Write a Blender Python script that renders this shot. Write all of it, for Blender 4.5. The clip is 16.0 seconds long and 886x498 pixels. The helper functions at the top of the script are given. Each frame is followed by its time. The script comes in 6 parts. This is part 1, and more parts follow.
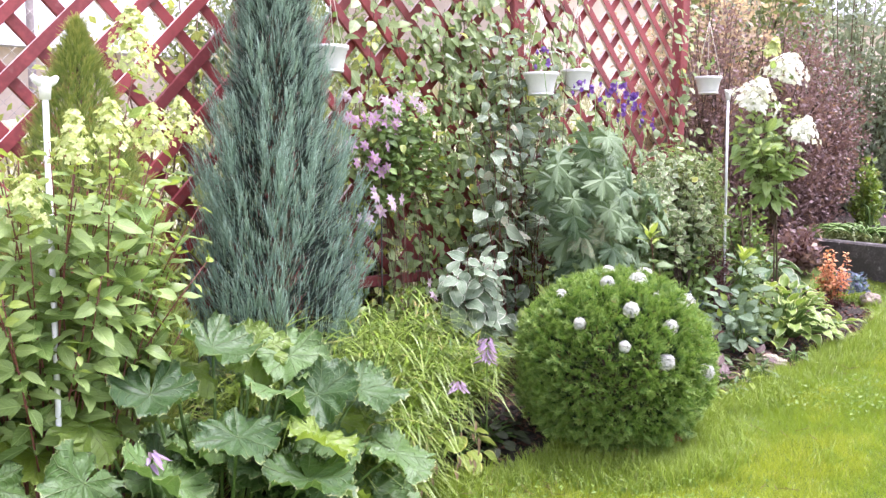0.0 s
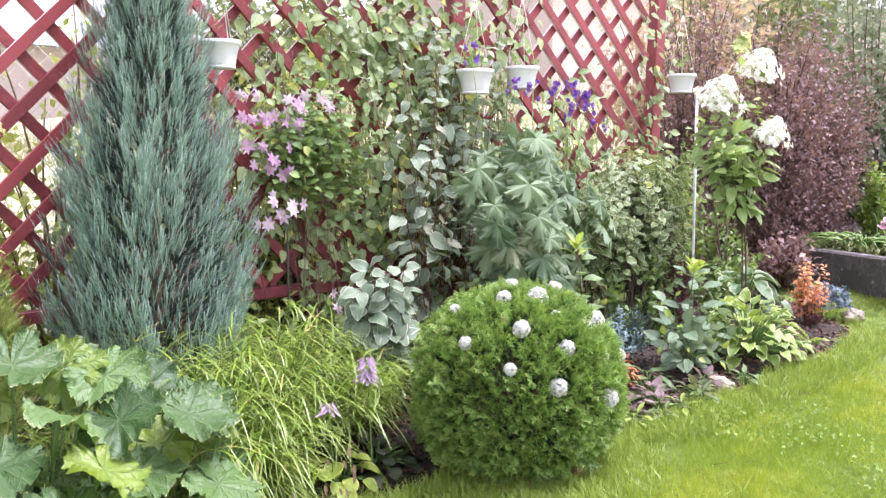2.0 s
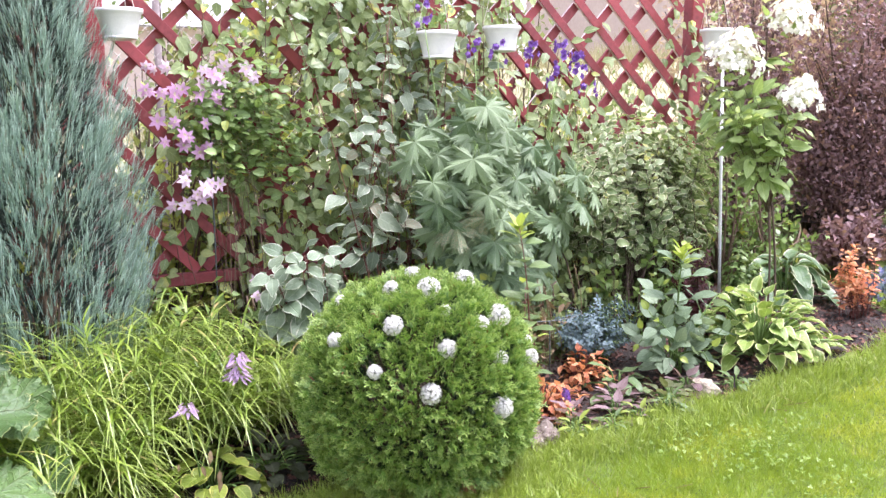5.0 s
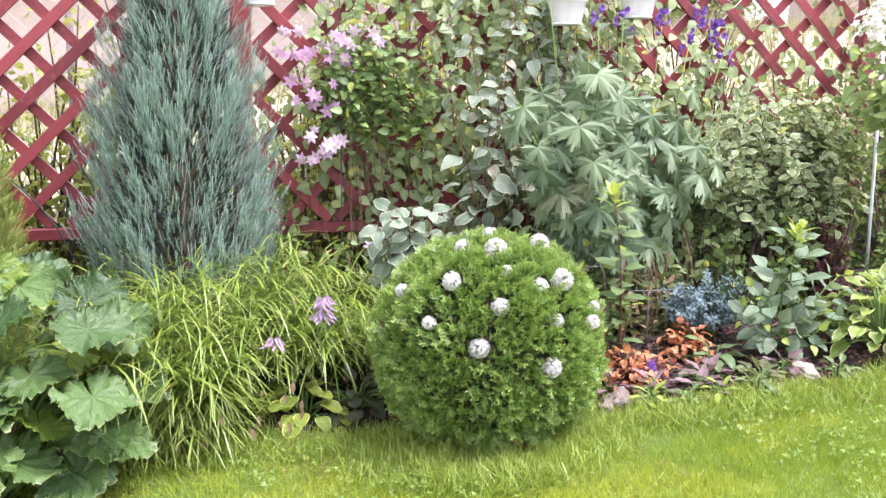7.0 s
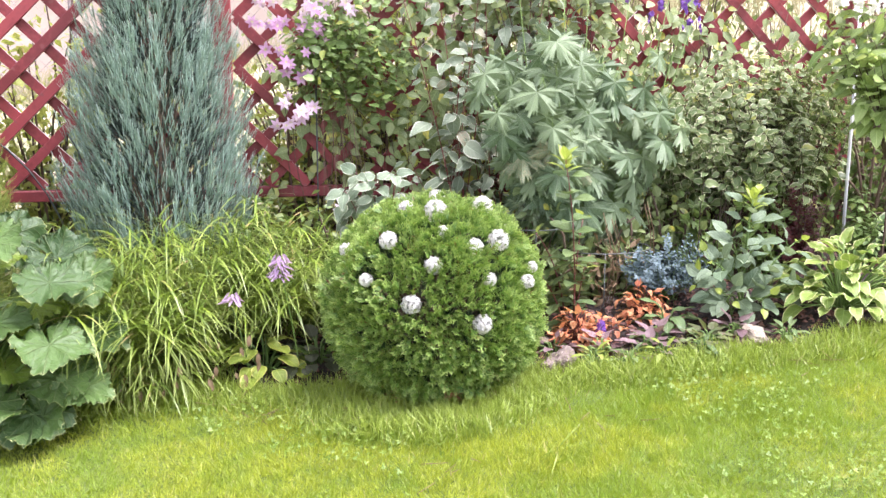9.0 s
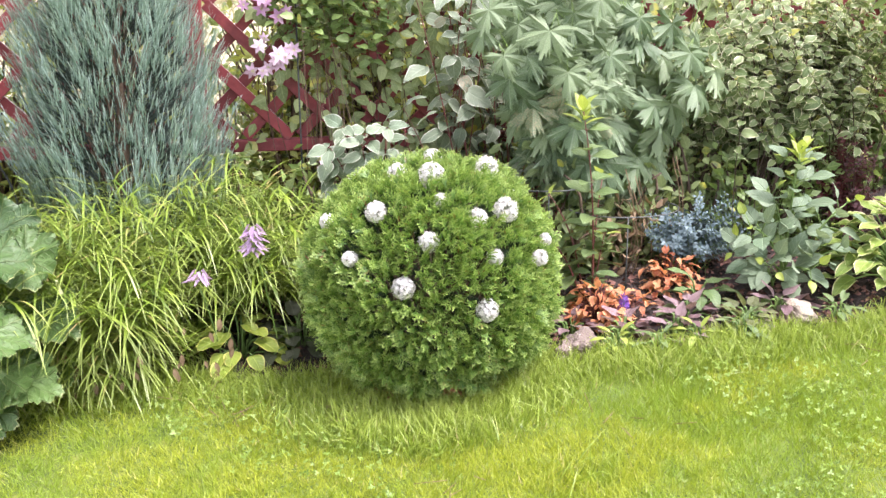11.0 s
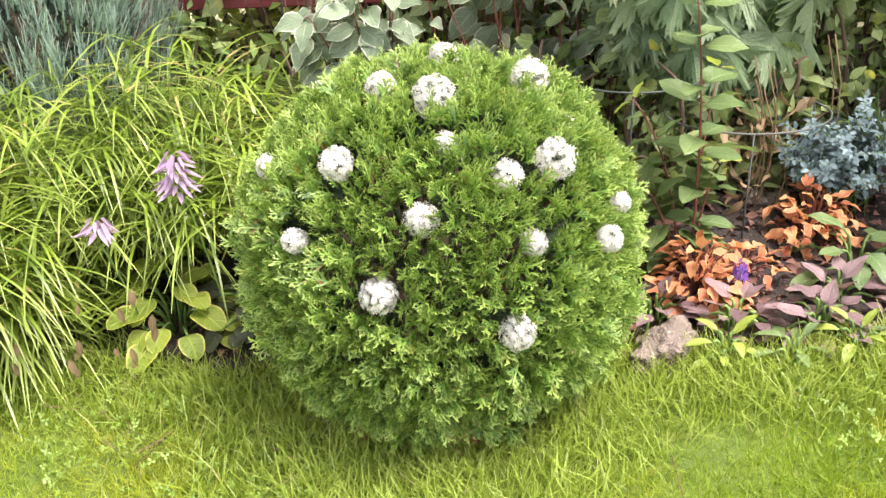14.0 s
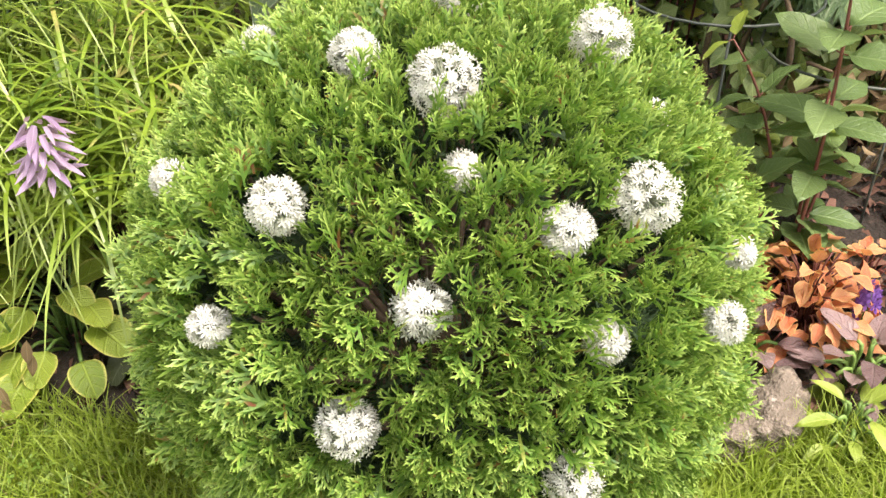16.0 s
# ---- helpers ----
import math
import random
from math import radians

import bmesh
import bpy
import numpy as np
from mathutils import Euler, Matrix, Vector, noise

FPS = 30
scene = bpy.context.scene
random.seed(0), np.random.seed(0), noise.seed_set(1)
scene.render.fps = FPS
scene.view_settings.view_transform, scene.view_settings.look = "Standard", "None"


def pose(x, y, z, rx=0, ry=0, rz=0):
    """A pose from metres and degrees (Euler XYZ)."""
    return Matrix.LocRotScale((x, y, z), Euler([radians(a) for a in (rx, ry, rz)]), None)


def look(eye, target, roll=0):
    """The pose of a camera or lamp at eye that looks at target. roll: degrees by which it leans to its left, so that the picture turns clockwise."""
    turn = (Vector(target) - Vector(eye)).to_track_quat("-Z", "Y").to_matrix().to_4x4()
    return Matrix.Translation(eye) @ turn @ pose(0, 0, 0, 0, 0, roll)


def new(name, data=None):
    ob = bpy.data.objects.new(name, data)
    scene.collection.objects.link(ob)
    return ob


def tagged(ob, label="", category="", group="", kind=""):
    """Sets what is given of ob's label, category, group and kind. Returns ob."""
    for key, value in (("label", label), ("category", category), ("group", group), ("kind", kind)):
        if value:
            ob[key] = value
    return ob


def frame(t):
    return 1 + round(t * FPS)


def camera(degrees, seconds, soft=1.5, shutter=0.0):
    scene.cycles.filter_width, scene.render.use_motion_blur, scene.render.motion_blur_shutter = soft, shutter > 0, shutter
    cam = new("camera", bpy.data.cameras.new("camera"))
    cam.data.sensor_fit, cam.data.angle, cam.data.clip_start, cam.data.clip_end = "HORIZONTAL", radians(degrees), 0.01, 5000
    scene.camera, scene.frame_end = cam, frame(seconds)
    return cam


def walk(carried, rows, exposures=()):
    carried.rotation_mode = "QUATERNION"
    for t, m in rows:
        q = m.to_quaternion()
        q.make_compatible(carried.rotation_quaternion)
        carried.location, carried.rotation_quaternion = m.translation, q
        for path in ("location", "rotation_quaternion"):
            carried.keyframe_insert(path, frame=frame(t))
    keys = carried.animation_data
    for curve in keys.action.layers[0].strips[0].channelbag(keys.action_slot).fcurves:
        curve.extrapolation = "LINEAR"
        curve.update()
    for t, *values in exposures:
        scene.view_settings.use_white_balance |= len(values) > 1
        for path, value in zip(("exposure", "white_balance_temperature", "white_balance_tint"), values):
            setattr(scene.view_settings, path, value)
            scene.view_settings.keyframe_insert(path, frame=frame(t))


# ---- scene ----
# ---- camera and walk ----
# The plan is laid out on the lawn's own plane; SLOPE tips it to the true upright.
cam = camera(47.4, 16.0, soft=1.45)
METRES, EYE, TILT, LEAN, TURN = 5.6, 1.547, 0.0, 0.0, -44.9
SLOPE = pose(0, 0, 0, 2.0, 0, 0)
SLOPE = pose(0, 0, 0, 0, -5.5, 0) @ SLOPE
ROWS = [
    (0.0, 0.0, 0.0, 0.0, -0.51, -10.87, 2.65),
    (0.5, 0.0207, 0.0167, -0.0042, -1.81, -10.54, 2.11),
    (1.0, 0.0482, 0.0436, -0.0059, -1.13, -10.64, 1.79),
    (1.5, 0.0771, 0.0535, -0.0076, 0.74, -10.69, 2.45),
    (2.0, 0.1202, 0.0572, -0.0092, 3.56, -10.66, 2.75),
    (2.5, 0.1497, 0.0655, -0.0136, 4.07, -10.99, 3.11),
    (3.0, 0.1805, 0.0931, -0.0172, 5.88, -11.45, 3.06),
    (3.5, 0.2083, 0.1077, -0.0198, 8.47, -12.23, 3.65),
    (6.0, 0.3463, 0.1935, -0.0264, 22.72, -11.2, 4.35),
    (6.5, 0.3741, 0.193, -0.0278, 27.14, -11.23, 4.23),
    (7.0, 0.3991, 0.1758, -0.0313, 29.61, -12.54, 4.31),
    (7.5, 0.4268, 0.1697, -0.0331, 31.45, -14.05, 4.03),
    (8.0, 0.4559, 0.1835, -0.0369, 33.11, -14.31, 3.55),
    (8.5, 0.4762, 0.1911, -0.039, 33.72, -14.01, 4.06),
    (11.0, 0.4315, 0.2756, -0.0415, 34.07, -17.62, 5.4),
    (11.5, 0.4216, 0.3104, -0.0412, 34.93, -19.47, 5.5),
    (12.0, 0.411, 0.3408, -0.0433, 36.32, -20.99, 5.69),
    (12.5, 0.3886, 0.3711, -0.043, 37.01, -21.54, 6.01),
    (13.0, 0.3689, 0.4006, -0.0441, 37.08, -23.88, 6.46),
    (13.5, 0.3505, 0.4308, -0.0491, 37.79, -25.71, 6.51),
    (14.0, 0.3315, 0.4634, -0.0539, 38.94, -28.68, 6.28),
    (14.5, 0.3139, 0.4846, -0.0571, 39.22, -30.96, 5.88),
    (15.0, 0.2846, 0.5139, -0.0601, 38.76, -33.23, 5.48),
    (15.5, 0.2652, 0.5342, -0.0637, 38.29, -36.27, 5.27),
    (16.0, 0.2408, 0.5628, -0.0701, 38.67, -38.87, 4.74),
]
EDGES = [
    (3.7, look((1.183, -0.483, 1.523), (2.312, 1.147, 1.261), -0.6)),
    (5.8, look((1.923, -0.611, 1.567), (2.743, 1.196, 1.322), -0.3)),
    (8.7, look((2.520, -1.174, 1.532), (2.902, 0.754, 1.162), 0.5)),
    (10.8, look((2.662, -0.716, 1.567), (3.009, 1.198, 1.104), -0.3)),
]
walk(cam, sorted(EDGES + [(t, SLOPE @ pose(0, 0, EYE, TILT, LEAN, TURN) @ pose(METRES * x, METRES * y, METRES * z, 90 + pitch, roll, yaw)) for t, x, y, z, yaw, pitch, roll in ROWS], key=lambda row: row[0]),
     exposures=[(0.0, 1.93, 5950, 29), (8.5, 2.04, 6100, 31), (12.0, 2.08, 6450, 29), (14.5, 2.00, 7000, 19), (16.0, 1.76, 7300, 15)])

# ---- sky and sun: bright hazy overcast ----
world = bpy.data.worlds.new("sky")
scene.world = world
world.use_nodes = True
wn = world.node_tree.nodes
sky = wn.new("ShaderNodeTexSky")
sky.sky_type = "NISHITA"
sky.sun_disc = False
SUN_EL, SUN_AZ = 67.0, 120.0
sky.sun_elevation, sky.sun_rotation = radians(SUN_EL), radians(SUN_AZ)
sky.air_density, sky.dust_density, sky.ozone_density = 1.0, 1.5, 1.0
wn["Background"].inputs["Strength"].default_value = 0.15
haze = wn.new("ShaderNodeHueSaturation")
haze.inputs["Saturation"].default_value = 0.25
world.node_tree.links.new(sky.outputs[0], haze.inputs["Color"])
world.node_tree.links.new(haze.outputs[0], wn["Background"].inputs["Color"])
sun = new("sun", bpy.data.lights.new("sun", "SUN"))
sun.data.energy, sun.data.angle, sun.data.color = 2.4, radians(30), (1.0, 0.975, 0.93)
sun_way = Vector((math.sin(radians(SUN_AZ)) * math.cos(radians(SUN_EL)), math.cos(radians(SUN_AZ)) * math.cos(radians(SUN_EL)), math.sin(radians(SUN_EL))))
sun.matrix_world = look(sun_way * 20, (0, 0, 0))

# ---- materials ----


def shader(name, rough=0.6):
    m = bpy.data.materials.new(name)
    m.use_nodes = True
    b = m.node_tree.nodes["Principled BSDF"]
    b.inputs["Roughness"].default_value = rough
    return m, m.node_tree.nodes, m.node_tree.links, b


def mth(n, l, op, a, b=None, clamp=False):
    q = n.new("ShaderNodeMath")
    q.operation, q.use_clamp = op, clamp
    for i, v in enumerate((a, b)):
        if v is None:
            continue
        if isinstance(v, (int, float)):
            q.inputs[i].default_value = v
        else:
            l.new(v, q.inputs[i])
    return q.outputs[0]


def mixc(n, l, f, a, b):
    q = n.new("ShaderNodeMix")
    q.data_type = "RGBA"
    if isinstance(f, (int, float)):
        q.inputs[0].default_value = f
    else:
        l.new(f, q.inputs[0])
    for i, v in ((6, a), (7, b)):
        if isinstance(v, (tuple, list)):
            q.inputs[i].default_value = (*v[:3], 1)
        else:
            l.new(v, q.inputs[i])
    return q.outputs[2]


def noise_of(n, l, scale, detail=3.0, coord=None):
    q = n.new("ShaderNodeTexNoise")
    q.inputs["Scale"].default_value, q.inputs["Detail"].default_value = scale, detail
    if coord is not None:
        l.new(coord, q.inputs["Vector"])
    return q.outputs["Fac"]


def attr(n, name):
    q = n.new("ShaderNodeAttribute")
    q.attribute_name = name
    return q.outputs["Fac"]


def smooth(n, l, v, lo, hi):
    q = n.new("ShaderNodeMapRange")
    q.interpolation_type = "SMOOTHSTEP"
    q.inputs["From Min"].default_value, q.inputs["From Max"].default_value = lo, hi
    l.new(v, q.inputs["Value"])
    return q.outputs["Result"]


TONE = 0.70  # share of the nominal leaf colour that living foliage reflects


def toned(c):
    return tuple(v * TONE for v in c) if c else None


def leaf_material(name, dark, light, rim=None, rim_at=0.8, vein=None, side=6.0, old=None, rough=0.45, through_light=0.3, relief=0.25, tip=None, patch=None):
    """A leaf: two tones by leaf, midrib and side veins, an edge of another colour, stains and light coming through."""
    dark, light, rim, vein, old, tip, patch = (toned(c) for c in (dark, light, rim, vein, old, tip, patch))
    m, n, l, b = shader(name, rough)
    info, geo, tc = n.new("ShaderNodeObjectInfo"), n.new("ShaderNodeNewGeometry"), n.new("ShaderNodeTexCoord")
    r = mth(n, l, "FRACT", mth(n, l, "ADD", info.outputs["Random"], geo.outputs["Random Per Island"]))
    grain = noise_of(n, l, 22.0, 4.0, tc.outputs["Object"])
    f = mth(n, l, "ADD", mth(n, l, "MULTIPLY", r, 0.75), mth(n, l, "MULTIPLY", mth(n, l, "SUBTRACT", grain, 0.25), 0.6), True)
    col = mixc(n, l, f, dark, light)
    if old:
        col = mixc(n, l, mth(n, l, "MULTIPLY", smooth(n, l, mth(n, l, "FRACT", mth(n, l, "MULTIPLY", r, 7.31)), 0.9, 0.97), smooth(n, l, grain, 0.42, 0.6)), col, old)
    if patch:
        # uneven growth over a hand's to an arm's width
        broad = mth(n, l, "ADD", noise_of(n, l, 1.7, 2.0, tc.outputs["Object"]), mth(n, l, "MULTIPLY", mth(n, l, "SUBTRACT", noise_of(n, l, 9.0, 3.0, tc.outputs["Object"]), 0.5), 0.6))
        col = mixc(n, l, mth(n, l, "MULTIPLY", smooth(n, l, broad, 0.40, 0.62), 0.7), col, patch)
    lu, lv, le = mth(n, l, "ABSOLUTE", attr(n, "lu")), attr(n, "lv"), attr(n, "le")
    if rim:
        q = mth(n, l, "ADD", le, mth(n, l, "MULTIPLY", mth(n, l, "SUBTRACT", noise_of(n, l, 45.0, 3.0, tc.outputs["Object"]), 0.5), 0.55))
        col = mixc(n, l, smooth(n, l, q, rim_at - 0.08, rim_at + 0.08), col, rim)
    if tip:
        col = mixc(n, l, smooth(n, l, lv, 0.35, 1.0), col, tip)
    ribs = mth(n, l, "FRACT", mth(n, l, "ADD", mth(n, l, "MULTIPLY", lv, side), mth(n, l, "MULTIPLY", lu, -side * 0.3)))
    ribs = mth(n, l, "ABSOLUTE", mth(n, l, "SUBTRACT", ribs, 0.5))
    line = mth(n, l, "MAXIMUM", mth(n, l, "SUBTRACT", 1.0, smooth(n, l, lu, 0.02, 0.10)), mth(n, l, "MULTIPLY", mth(n, l, "SUBTRACT", 1.0, smooth(n, l, ribs, 0.02, 0.12)), 0.5))
    col = mixc(n, l, mth(n, l, "MULTIPLY", line, 0.45), col, vein or tuple(min(1, c * 1.5 + 0.02) for c in light))
    l.new(col, b.inputs["Base Color"])
    bump = n.new("ShaderNodeBump")
    bump.inputs["Strength"].default_value, bump.inputs["Distance"].default_value = relief, 0.004
    l.new(mth(n, l, "ADD", mth(n, l, "MULTIPLY", line, -1.0), grain), bump.inputs["Height"])
    l.new(bump.outputs[0], b.inputs["Normal"])
    t, mx = n.new("ShaderNodeBsdfTranslucent"), n.new("ShaderNodeMixShader")
    warm = mixc(n, l, 0.35, col, (light[0] * 1.3, light[1] * 1.25, light[2] * 0.5))
    l.new(warm, t.inputs["Color"])
    mx.inputs[0].default_value = through_light
    l.new(b.outputs[0], mx.inputs[1]), l.new(t.outputs[0], mx.inputs[2])
    l.new(mx.outputs[0], n["Material Output"].inputs["Surface"])
    return m


def solid(name, dark, light, scale=12.0, rough=0.7, relief=0.3, metal=0.0, distance=0.004, spots=None):
    """A worn plain surface: two tones at two scales and a fine relief."""
    m, n, l, b = shader(name, rough)
    tc, info = n.new("ShaderNodeTexCoord"), n.new("ShaderNodeObjectInfo")
    a, c = noise_of(n, l, scale, 4.0, tc.outputs["Object"]), noise_of(n, l, scale * 7, 3.0, tc.outputs["Object"])
    f = mth(n, l, "ADD", mth(n, l, "MULTIPLY", a, 0.7), mth(n, l, "MULTIPLY", c, 0.5))
    f = mth(n, l, "ADD", f, mth(n, l, "MULTIPLY", mth(n, l, "SUBTRACT", info.outputs["Random"], 0.5), 0.4))
    col = mixc(n, l, smooth(n, l, f, 0.35, 0.85), dark, light)
    if spots:
        col = mixc(n, l, smooth(n, l, noise_of(n, l, scale * 3, 5.0, tc.outputs["Object"]), 0.6, 0.72), col, spots)
    l.new(col, b.inputs["Base Color"])
    b.inputs["Metallic"].default_value = metal
    bump = n.new("ShaderNodeBump")
    bump.inputs["Strength"].default_value, bump.inputs["Distance"].default_value = relief, distance
    l.new(f, bump.inputs["Height"])
    l.new(bump.outputs[0], b.inputs["Normal"])
    return m


M = {
    "red_wood": solid("red stained wood", (0.15, 0.020, 0.022), (0.27, 0.042, 0.045), 9, 0.6, 0.35, spots=(0.20, 0.05, 0.05)),
    "skylit_wood": solid("pale sky-lit red paint", (0.50, 0.38, 0.37), (0.72, 0.62, 0.60), 9, 0.6, 0.35),
    "thuja": leaf_material("thuja scales", (0.042, 0.14, 0.028), (0.25, 0.455, 0.064), side=0.0, rough=0.5, through_light=0.30, tip=(0.60, 0.79, 0.19), old=(0.25, 0.08, 0.03)),
    "dead_thuja": leaf_material("dead thuja scales", (0.30, 0.11, 0.05), (0.55, 0.25, 0.12), side=0.0, rough=0.7),
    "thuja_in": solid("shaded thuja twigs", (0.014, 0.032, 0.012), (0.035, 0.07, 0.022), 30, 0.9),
    "juniper": leaf_material("blue juniper scales", (0.12, 0.215, 0.17), (0.38, 0.57, 0.46), side=0.0, rough=0.6, through_light=0.25, old=(0.28, 0.22, 0.15), tip=(0.82, 1.06, 0.90)),
    "conifer": leaf_material("green conifer scales", (0.09, 0.17, 0.03), (0.36, 0.48, 0.09), side=0.0, rough=0.6, through_light=0.25, tip=(0.56, 0.54, 0.14)),
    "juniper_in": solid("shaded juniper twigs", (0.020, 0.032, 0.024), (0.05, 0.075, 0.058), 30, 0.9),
    "bark": solid("brown bark", (0.06, 0.04, 0.025), (0.16, 0.11, 0.07), 25, 0.9, 0.6),
    "red_stem": solid("dark red shoots", (0.07, 0.018, 0.015), (0.17, 0.05, 0.035), 25, 0.6),
    "green_stem": solid("green stems", (0.06, 0.12, 0.02), (0.16, 0.26, 0.06), 25, 0.6),
    "sedge": leaf_material("sedge blades", (0.05, 0.13, 0.014), (0.34, 0.49, 0.05), side=0.0, rough=0.38, through_light=0.26, old=(0.62, 0.46, 0.2), tip=(0.42, 0.54, 0.13)),
    "straw": leaf_material("dry brown growth", (0.20, 0.13, 0.065), (0.40, 0.29, 0.16), side=0.0, rough=0.8),
    "umbrella_leaf": leaf_material("umbrella plant leaf", (0.026, 0.09, 0.018), (0.18, 0.325, 0.075), vein=(0.42, 0.52, 0.22), side=6.0, rough=0.5, through_light=0.25, relief=1.0, rim=(0.62, 0.66, 0.26), rim_at=0.97, old=(0.36, 0.46, 0.06)),
    "umbrella_young": leaf_material("young umbrella plant leaf", (0.17, 0.29, 0.035), (0.34, 0.48, 0.07), vein=(0.45, 0.55, 0.18), side=5.0, rough=0.3, through_light=0.35, relief=1.0),
    "hydrangea_leaf": leaf_material("hydrangea leaf", (0.15, 0.28, 0.055), (0.50, 0.66, 0.22), side=7.0, rough=0.4, through_light=0.34, relief=0.5),
    "lime_floret": leaf_material("lime hydrangea florets", (0.46, 0.58, 0.16), (0.86, 0.92, 0.45), side=0.0, rough=0.6, through_light=0.4),
    "white_floret": leaf_material("white hydrangea florets", (0.86, 0.88, 0.74), (1.1, 1.1, 1.03), side=0.0, rough=0.6, through_light=0.35, vein=(1.05, 1.05, 1.0)),
    "clematis_leaf": leaf_material("clematis leaf", (0.09, 0.18, 0.04), (0.33, 0.48, 0.14), side=4.0, rough=0.4, through_light=0.3, old=(0.62, 0.58, 0.08)),
    "vine_leaf": leaf_material("light green climber leaf", (0.12, 0.205, 0.065), (0.44, 0.55, 0.225), side=4.0, rough=0.45, through_light=0.35, old=(0.84, 0.78, 0.12)),
    "clematis_petal": leaf_material("pink clematis sepals", (0.48, 0.22, 0.45), (0.78, 0.52, 0.72), side=0.0, rough=0.55, through_light=0.4, vein=(0.62, 0.20, 0.46)),
    "pale_petal": leaf_material("faded pink clematis sepals", (0.62, 0.42, 0.60), (0.86, 0.72, 0.82), side=0.0, rough=0.55, through_light=0.4, vein=(0.72, 0.42, 0.60)),
    "dogwood_leaf": leaf_material("grey green dogwood leaf", (0.11, 0.18, 0.095), (0.41, 0.51, 0.34), rim=(0.86, 0.90, 0.70), rim_at=0.90, side=6.0, rough=0.42, through_light=0.28, relief=0.6, old=(0.5, 0.38, 0.25)),
    "pale_dogwood": leaf_material("mealy pale dogwood leaf", (0.13, 0.215, 0.115), (0.34, 0.445, 0.28), rim=(0.78, 0.82, 0.64), rim_at=0.88, side=6.0, rough=0.48, through_light=0.28, relief=0.6),
    "sunny_weed": leaf_material("sunlit yellow green weed leaf", (0.24, 0.32, 0.05), (0.66, 0.74, 0.20), side=4.0, rough=0.55, through_light=0.4, old=(0.55, 0.40, 0.2)),
    "euonymus_leaf": leaf_material("variegated weigela leaf", (0.09, 0.165, 0.05), (0.29, 0.40, 0.14), rim=(0.98, 0.98, 0.62), rim_at=0.84, side=5.0, rough=0.42, through_light=0.34, relief=0.5, old=(0.7, 0.7, 0.14)),
    "monkshood_leaf": leaf_material("monkshood leaf", (0.085, 0.175, 0.07), (0.34, 0.47, 0.235), side=7.0, rough=0.42, through_light=0.28, relief=0.7, vein=(0.48, 0.58, 0.36), old=(0.52, 0.40, 0.22)),
    "violet": leaf_material("violet monkshood flowers", (0.15, 0.045, 0.38), (0.36, 0.17, 0.62), side=0.0, rough=0.55, through_light=0.3, vein=(0.3, 0.15, 0.6)),
    "lily_leaf": leaf_material("fresh green shoot leaf", (0.10, 0.19, 0.06), (0.25, 0.36, 0.13), side=6.0, rough=0.38, through_light=0.3, relief=0.5),
    "young_leaf": leaf_material("young yellow green leaf", (0.30, 0.42, 0.06), (0.48, 0.60, 0.12), side=5.0, rough=0.4, through_light=0.4),
    "grey_leaf": leaf_material("pale sage green leaf", (0.13, 0.23, 0.115), (0.36, 0.48, 0.29), side=6.0, rough=0.5, through_light=0.25, relief=0.8),
    "hosta_leaf": leaf_material("variegated hosta leaf", (0.15, 0.28, 0.045), (0.36, 0.50, 0.10), rim=(0.88, 0.88, 0.42), rim_at=0.84, side=4.0, rough=0.36, through_light=0.3, relief=0.6),
    "hosta_dark": leaf_material("white edged hosta leaf", (0.07, 0.16, 0.06), (0.15, 0.26, 0.10), rim=(0.66, 0.70, 0.45), rim_at=0.86, side=4.0, rough=0.38, relief=0.6),
    "hosta_old": leaf_material("yellowing hosta leaf", (0.19, 0.31, 0.04), (0.44, 0.56, 0.08), rim=(0.86, 0.82, 0.22), rim_at=0.88, side=4.0, rough=0.36, relief=0.6),
    "lilac": leaf_material("lilac hosta bells", (0.42, 0.27, 0.50), (0.70, 0.54, 0.75), side=0.0, rough=0.55, through_light=0.4),
    "coleus_leaf": leaf_material("orange coleus leaf", (0.74, 0.18, 0.09), (1.0, 0.52, 0.24), rim=(0.98, 0.70, 0.28), rim_at=0.88, side=5.0, rough=0.5, vein=(0.86, 0.20, 0.14), old=(0.78, 0.12, 0.10), relief=0.6),
    "blue_leaf": leaf_material("blue grey rue leaflets", (0.06, 0.115, 0.12), (0.19, 0.28, 0.295), side=0.0, rough=0.65, through_light=0.1),
    "purple_leaf": leaf_material("purple bronze leaf", (0.14, 0.075, 0.08), (0.48, 0.34, 0.34), side=6.0, rough=0.30, vein=(0.5, 0.36, 0.37), relief=0.8, old=(0.34, 0.38, 0.12)),
    "heuchera_dark": leaf_material("dark bronze green leaf", (0.035, 0.045, 0.025), (0.10, 0.12, 0.06), side=5.0, rough=0.5),
    "heuchera_green": leaf_material("bronze green leaf", (0.10, 0.13, 0.045), (0.26, 0.30, 0.12), side=5.0, rough=0.32, vein=(0.34, 0.36, 0.18), relief=0.7),
    "barberry": leaf_material("dark red barberry leaf", (0.05, 0.014, 0.014), (0.15, 0.035, 0.032), side=0.0, rough=0.5),
    "ninebark": leaf_material("dark purple ninebark leaf", (0.085, 0.040, 0.05), (0.42, 0.26, 0.25), side=5.0, rough=0.45, through_light=0.33, old=(0.60, 0.36, 0.16)),
    "copper": leaf_material("coppery olive leaf", (0.42, 0.26, 0.20), (0.80, 0.66, 0.46), side=4.0, rough=0.6, through_light=0.4, old=(0.66, 0.3, 0.16)),
    "far_leaf": leaf_material("olive shrub leaf", (0.12, 0.17, 0.05), (0.32, 0.37, 0.14), side=4.0, rough=0.6, through_light=0.35),
